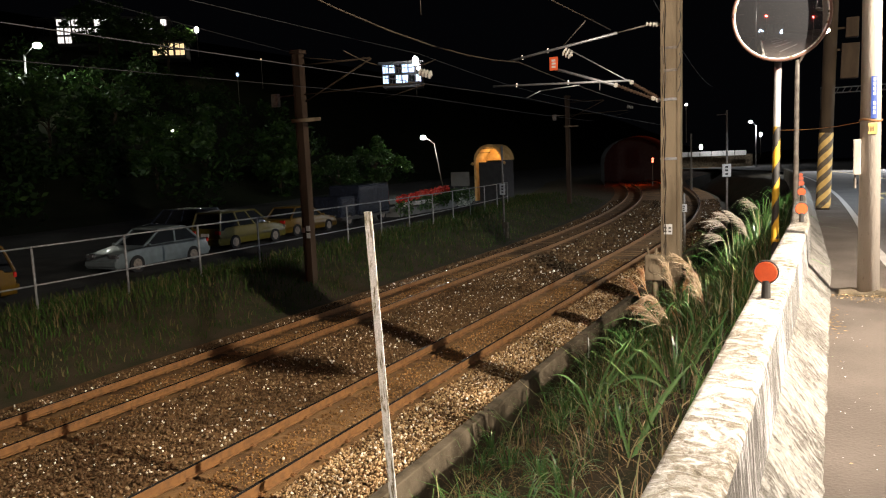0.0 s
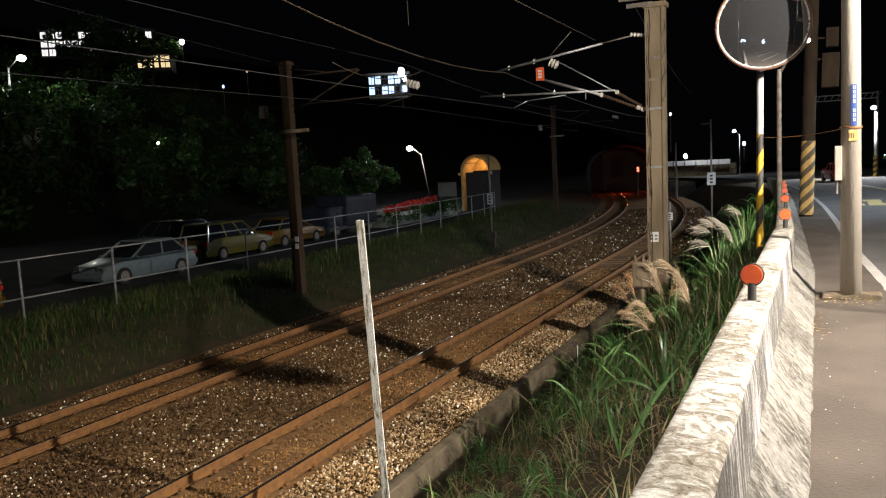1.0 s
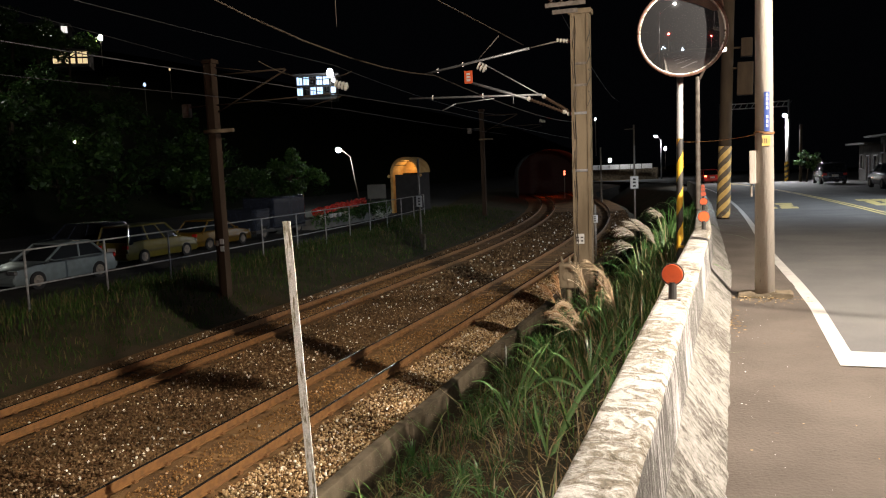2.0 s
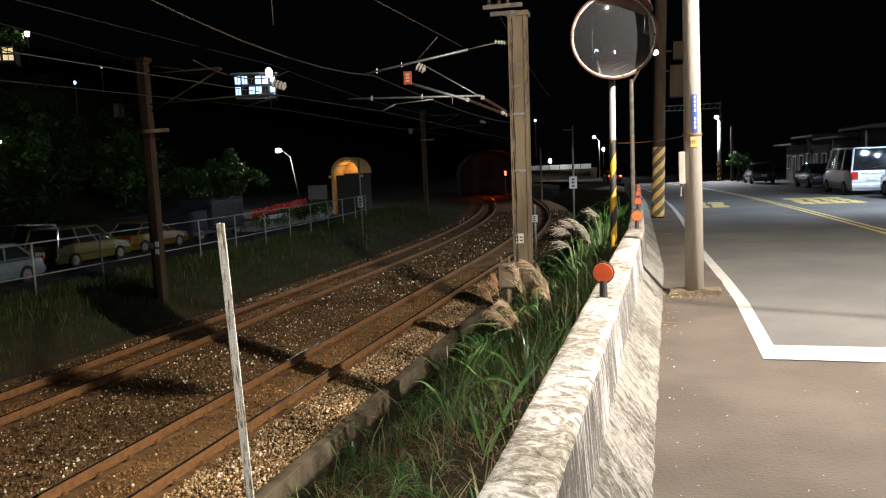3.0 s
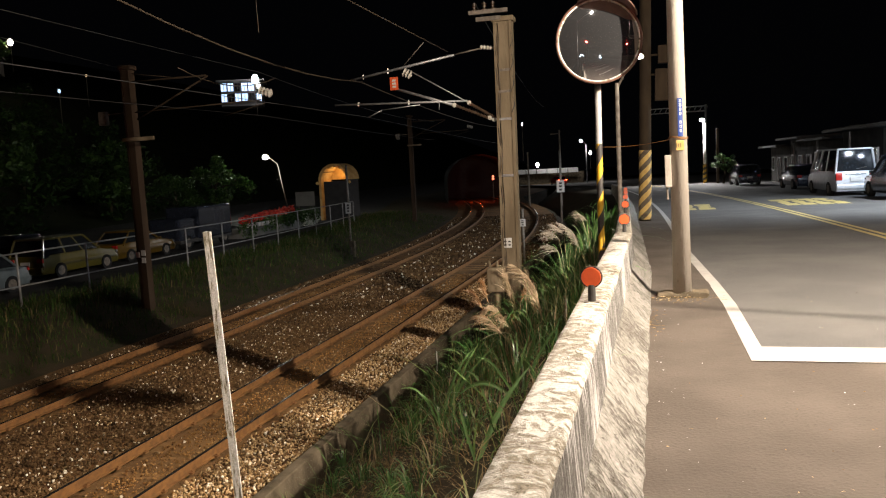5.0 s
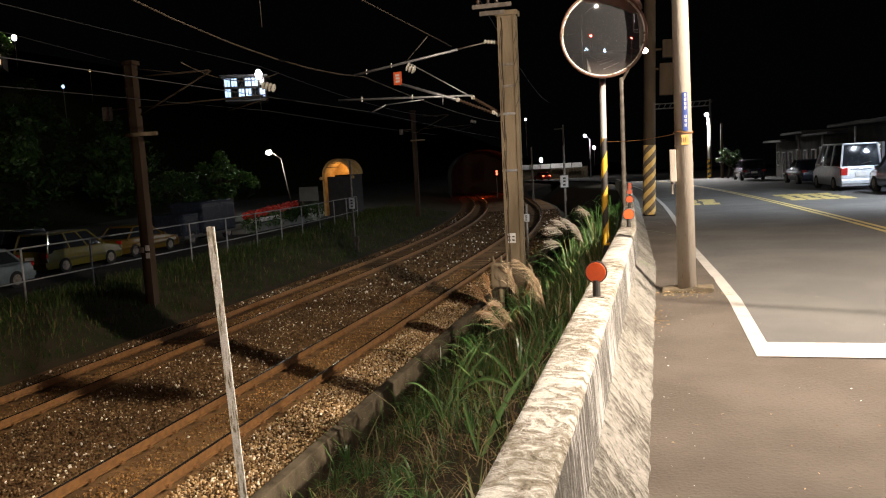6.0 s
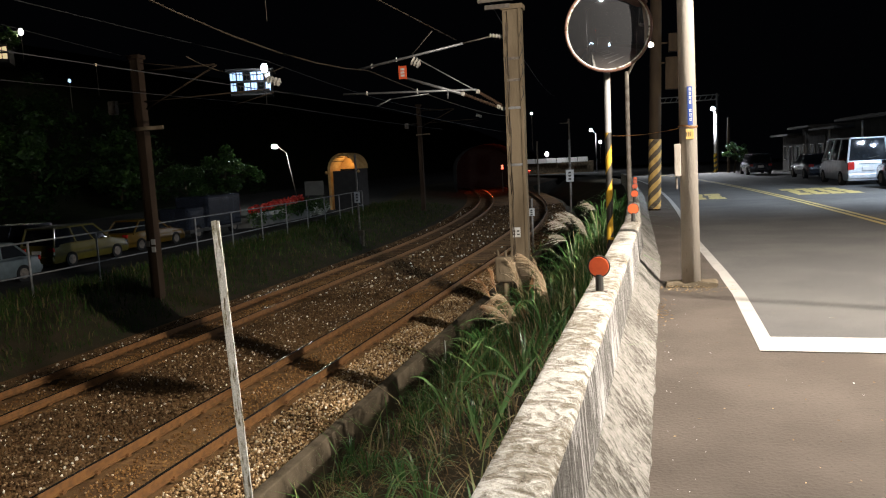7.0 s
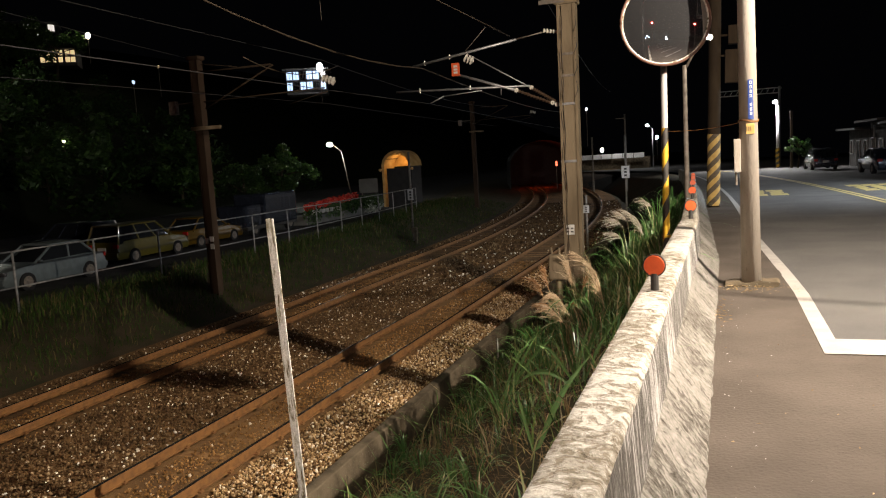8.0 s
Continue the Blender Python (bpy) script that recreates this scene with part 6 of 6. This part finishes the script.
rod(bm, (8.0, 118, -2.2), (8.0, 118, 8.8), 0.16, 0.16, 10)
rod(bm, (-1.0, 118, -2.2), (-1.0, 118, 8.8), 0.16, 0.16, 10)
tagged(part("sign_gantry", bm, M_STEEL), "pale steel truss gantry spanning the distant road", "gantry")
bm = rod(B(), (6.3, 78, -1.5), (6.3, 78, 4.0), 0.14, 0.12, 12)
tagged(part("utility_pole", bm, M_BROWN_POLE), "dark wooden pole beside the bend lamp", "utility pole")


def low_houses():
    m = empty("roadside_house", label="row of dim single-storey plastered houses with deep eaves", category="house")
    x = 10.6
    for k, (y0, y1, h) in enumerate(((30, 41, 3.1), (41, 49, 3.3), (49, 57, 3.1), (57, 66, 3.5), (66, 76, 3.2))):
        z = road_z((y0 + y1) / 2) - 0.2
        bm = B()
        box(bm, (x + 3.2, (y0 + y1) / 2, z + h / 2), (6.0, y1 - y0 - 0.06, h), 0.02)
        # Walls past the first house carry their shade in the plaster colour.
        part("wall", bm, M_SHADED_PLASTER if k else M_PLASTER, m)
        bm = B()
        box(bm, (x + 2.8, (y0 + y1) / 2, z + h + 0.06), (7.4, y1 - y0 + 0.1, 0.14), 0.02)
        part("roof", bm, M_ROOF, m, "corrugated metal roof")
        for j in range(int(y1 - y0)):
            part("roof_rib", box(B(), (x + 2.8, y0 + 0.5 + j, z + h + 0.15), (7.4, 0.09, 0.05)), M_ROOF, m)
        n = 3
        for j in range(n):
            yy = y0 + (y1 - y0) * (j + 0.5) / n
            door = j == 1
            bm = B()
            box(bm, (x + 0.19, yy, z + (1.2 if door else 1.75)), (0.06, 1.3, 2.1 if door else 1.1), 0.0)
            w = part("door" if door else "window", bm, M_DARK if door else M_GLASS, m)
            bm = B()
            zz, hh = z + (1.2 if door else 1.75), 2.1 if door else 1.1
            for s in (-1, 1):
                box(bm, (x + 0.15, yy + s * 0.68, zz), (0.1, 0.07, hh + 0.1))
                box(bm, (x + 0.15, yy, zz + s * (hh / 2 + 0.03)), (0.1, 1.42, 0.07))
            part("frame", bm, M_STEEL, w)
    bm = B()
    rod(bm, (x - 0.5, 36.2, 2.35), (x - 0.5, 37.4, 2.35), 0.03, 0.03, 8)
    part("tube_lamp", bm, M_SHOP, m, "blue-white tube lamp under the eave")
    for y in (37, 44, 52, 60):
        bm = rod(B(), (x - 0.55, y, road_z(y) - 0.1), (x - 0.55, y, road_z(y) + 3.0), 0.05, 0.05, 8)
        part("eave_post", bm, M_STEEL, m)


low_houses()
strip("far_ground", [-60, 0, 40, 100, 200, 420], lambda y: road_x(y) + 11.9 + max(0, y - 60) * 0.5, lambda y: 420, lambda x, y: road_z(y) - 0.05, M_EARTH, 3, label="dark ground beyond the houses", category="ground")


# ---------------------------------------------------------------- what the mirror shows behind
def behind():
    for k in range(6):
        bm = B()
        box(bm, (0, 0, 0.003), (5.0, 0.22, 0.006), 0.0, pose(3.6, -0.5 - 2.8 * k, 0, 0, 0, -38))
        tagged(part("bay_line", bm, M_PAINT), "pale painted bay line on the asphalt", "road marking", "bay lines", "structure")
    m = empty("corner_shop", pose(0.6, -34, 0), label="dim corner shop with blue-white lit signs", category="house")
    bm = B()
    box(bm, (7, 0, 3), (8, 6, 6.4), 0.03)
    part("wall", bm, M_PLASTER, m)
    bm = B()
    box(bm, (7, 0, 6.3), (8.6, 6.8, 0.2), 0.03)
    part("roof", bm, M_ROOF, m)
    for sx, sz, w, h in ((-1.2, 3.4, 0.9, 0.5), (-0.2, 2.6, 0.7, 0.35), (-2.0, 2.4, 0.5, 0.35), (9.6, 1.6, 0.5, 1.4), (9.8, 0.8, 1.4, 0.3)):
        bm = B()
        box(bm, (sx, 4.2, sz), (w, 0.2, h), 0.02)
        part("lit_sign", bm, M_SHOP, m, "lit blue-white sign")
    bm = B()
    box(bm, (-0.8, 4.0, 1.2), (3.2, 0.15, 2.6), 0.02)
    box(bm, (9.7, 4.0, 1.2), (1.4, 0.15, 2.4), 0.02)
    part("sign_frame", bm, M_DULL, m)


behind()


def beacon(x, y, z, r, yaw):
    """Stands in for a blinking red signal: a lit lens in front, a dark shell behind."""
    m = empty("warning_beacon", pose(x, y, z, 0, 0, yaw), label="blinking red signal on a post, turned away between blinks", category="beacon", group="red beacons")
    part("post", rod(B(), (0, 0, -z), (0, 0, -r * 1.3), 0.05, 0.05, 10), M_DULL, m)
    head = part("beacon_head", rod(B(), (0, -0.16, 0), (0, -0.02, 0), r * 1.08, r * 1.15, 20), M_BLACK, m, "dark shell")
    part("lens", rod(B(), (0, -0.015, 0), (0, 0.05, 0), r, r * 0.8, 20), M_RED_BEACON, head, "lit red lens")
    return head


BEACONS = [beacon(0.86, -10.3, 6.77, 0.2, 4), beacon(8.37, -1.6, 4.64, 0.09, 38)]


# ---------------------------------------------------------------- the car that drives off
red_car = car(pose(0, 0, 0), P_RED, "sedan", "red car with lit tail lamps driving away", "car", M_TAIL_LIT)


def motions():
    rows = []
    for t, x, y in ((0.0, 4.9, 50.0), (0.5, 3.6, 58.5), (1.0, 1.9, 67.0), (1.5, 0.2, 75.0), (2.0, -2.0, 84.0), (2.6, -4.7, 95.0), (3.5, -8.6, 110.0), (4.5, -12.6, 122.0), (5.8, -18.5, 136.0), (7.0, -26.0, 146.0), (8.0, -34.0, 152.0)):
        rows.append((t, x, y))
    keys = []
    for k, (t, x, y) in enumerate(rows):
        a, b = rows[max(k - 1, 0)], rows[min(k + 1, len(rows) - 1)]
        yaw = math.degrees(math.atan2(-(b[1] - a[1]), b[2] - a[2]))
        keys.append((t, pose(x, y, road_z(y), 0, 0, yaw)))
    walk(red_car, keys)
    # turning makes the blink: lenses face the mirror while lit, away between
    turns = ((0.0, 0), (0.75, 0), (0.80, 60), (0.85, 120), (0.9, 180), (1.6, 180), (1.65, 240), (1.7, 300), (1.75, 360), (2.65, 360), (2.7, 420), (2.75, 480), (2.8, 540), (3.7, 540), (3.75, 600), (3.8, 660), (3.85, 720), (6.65, 720), (6.7, 780), (6.75, 840), (6.8, 900), (7.65, 900), (7.7, 960), (7.75, 1020), (7.8, 1080), (8.0, 1080))
    for b in BEACONS:
        walk(b, [(t, pose(0, 0, 0, 0, 0, a)) for t, a in turns])


motions()
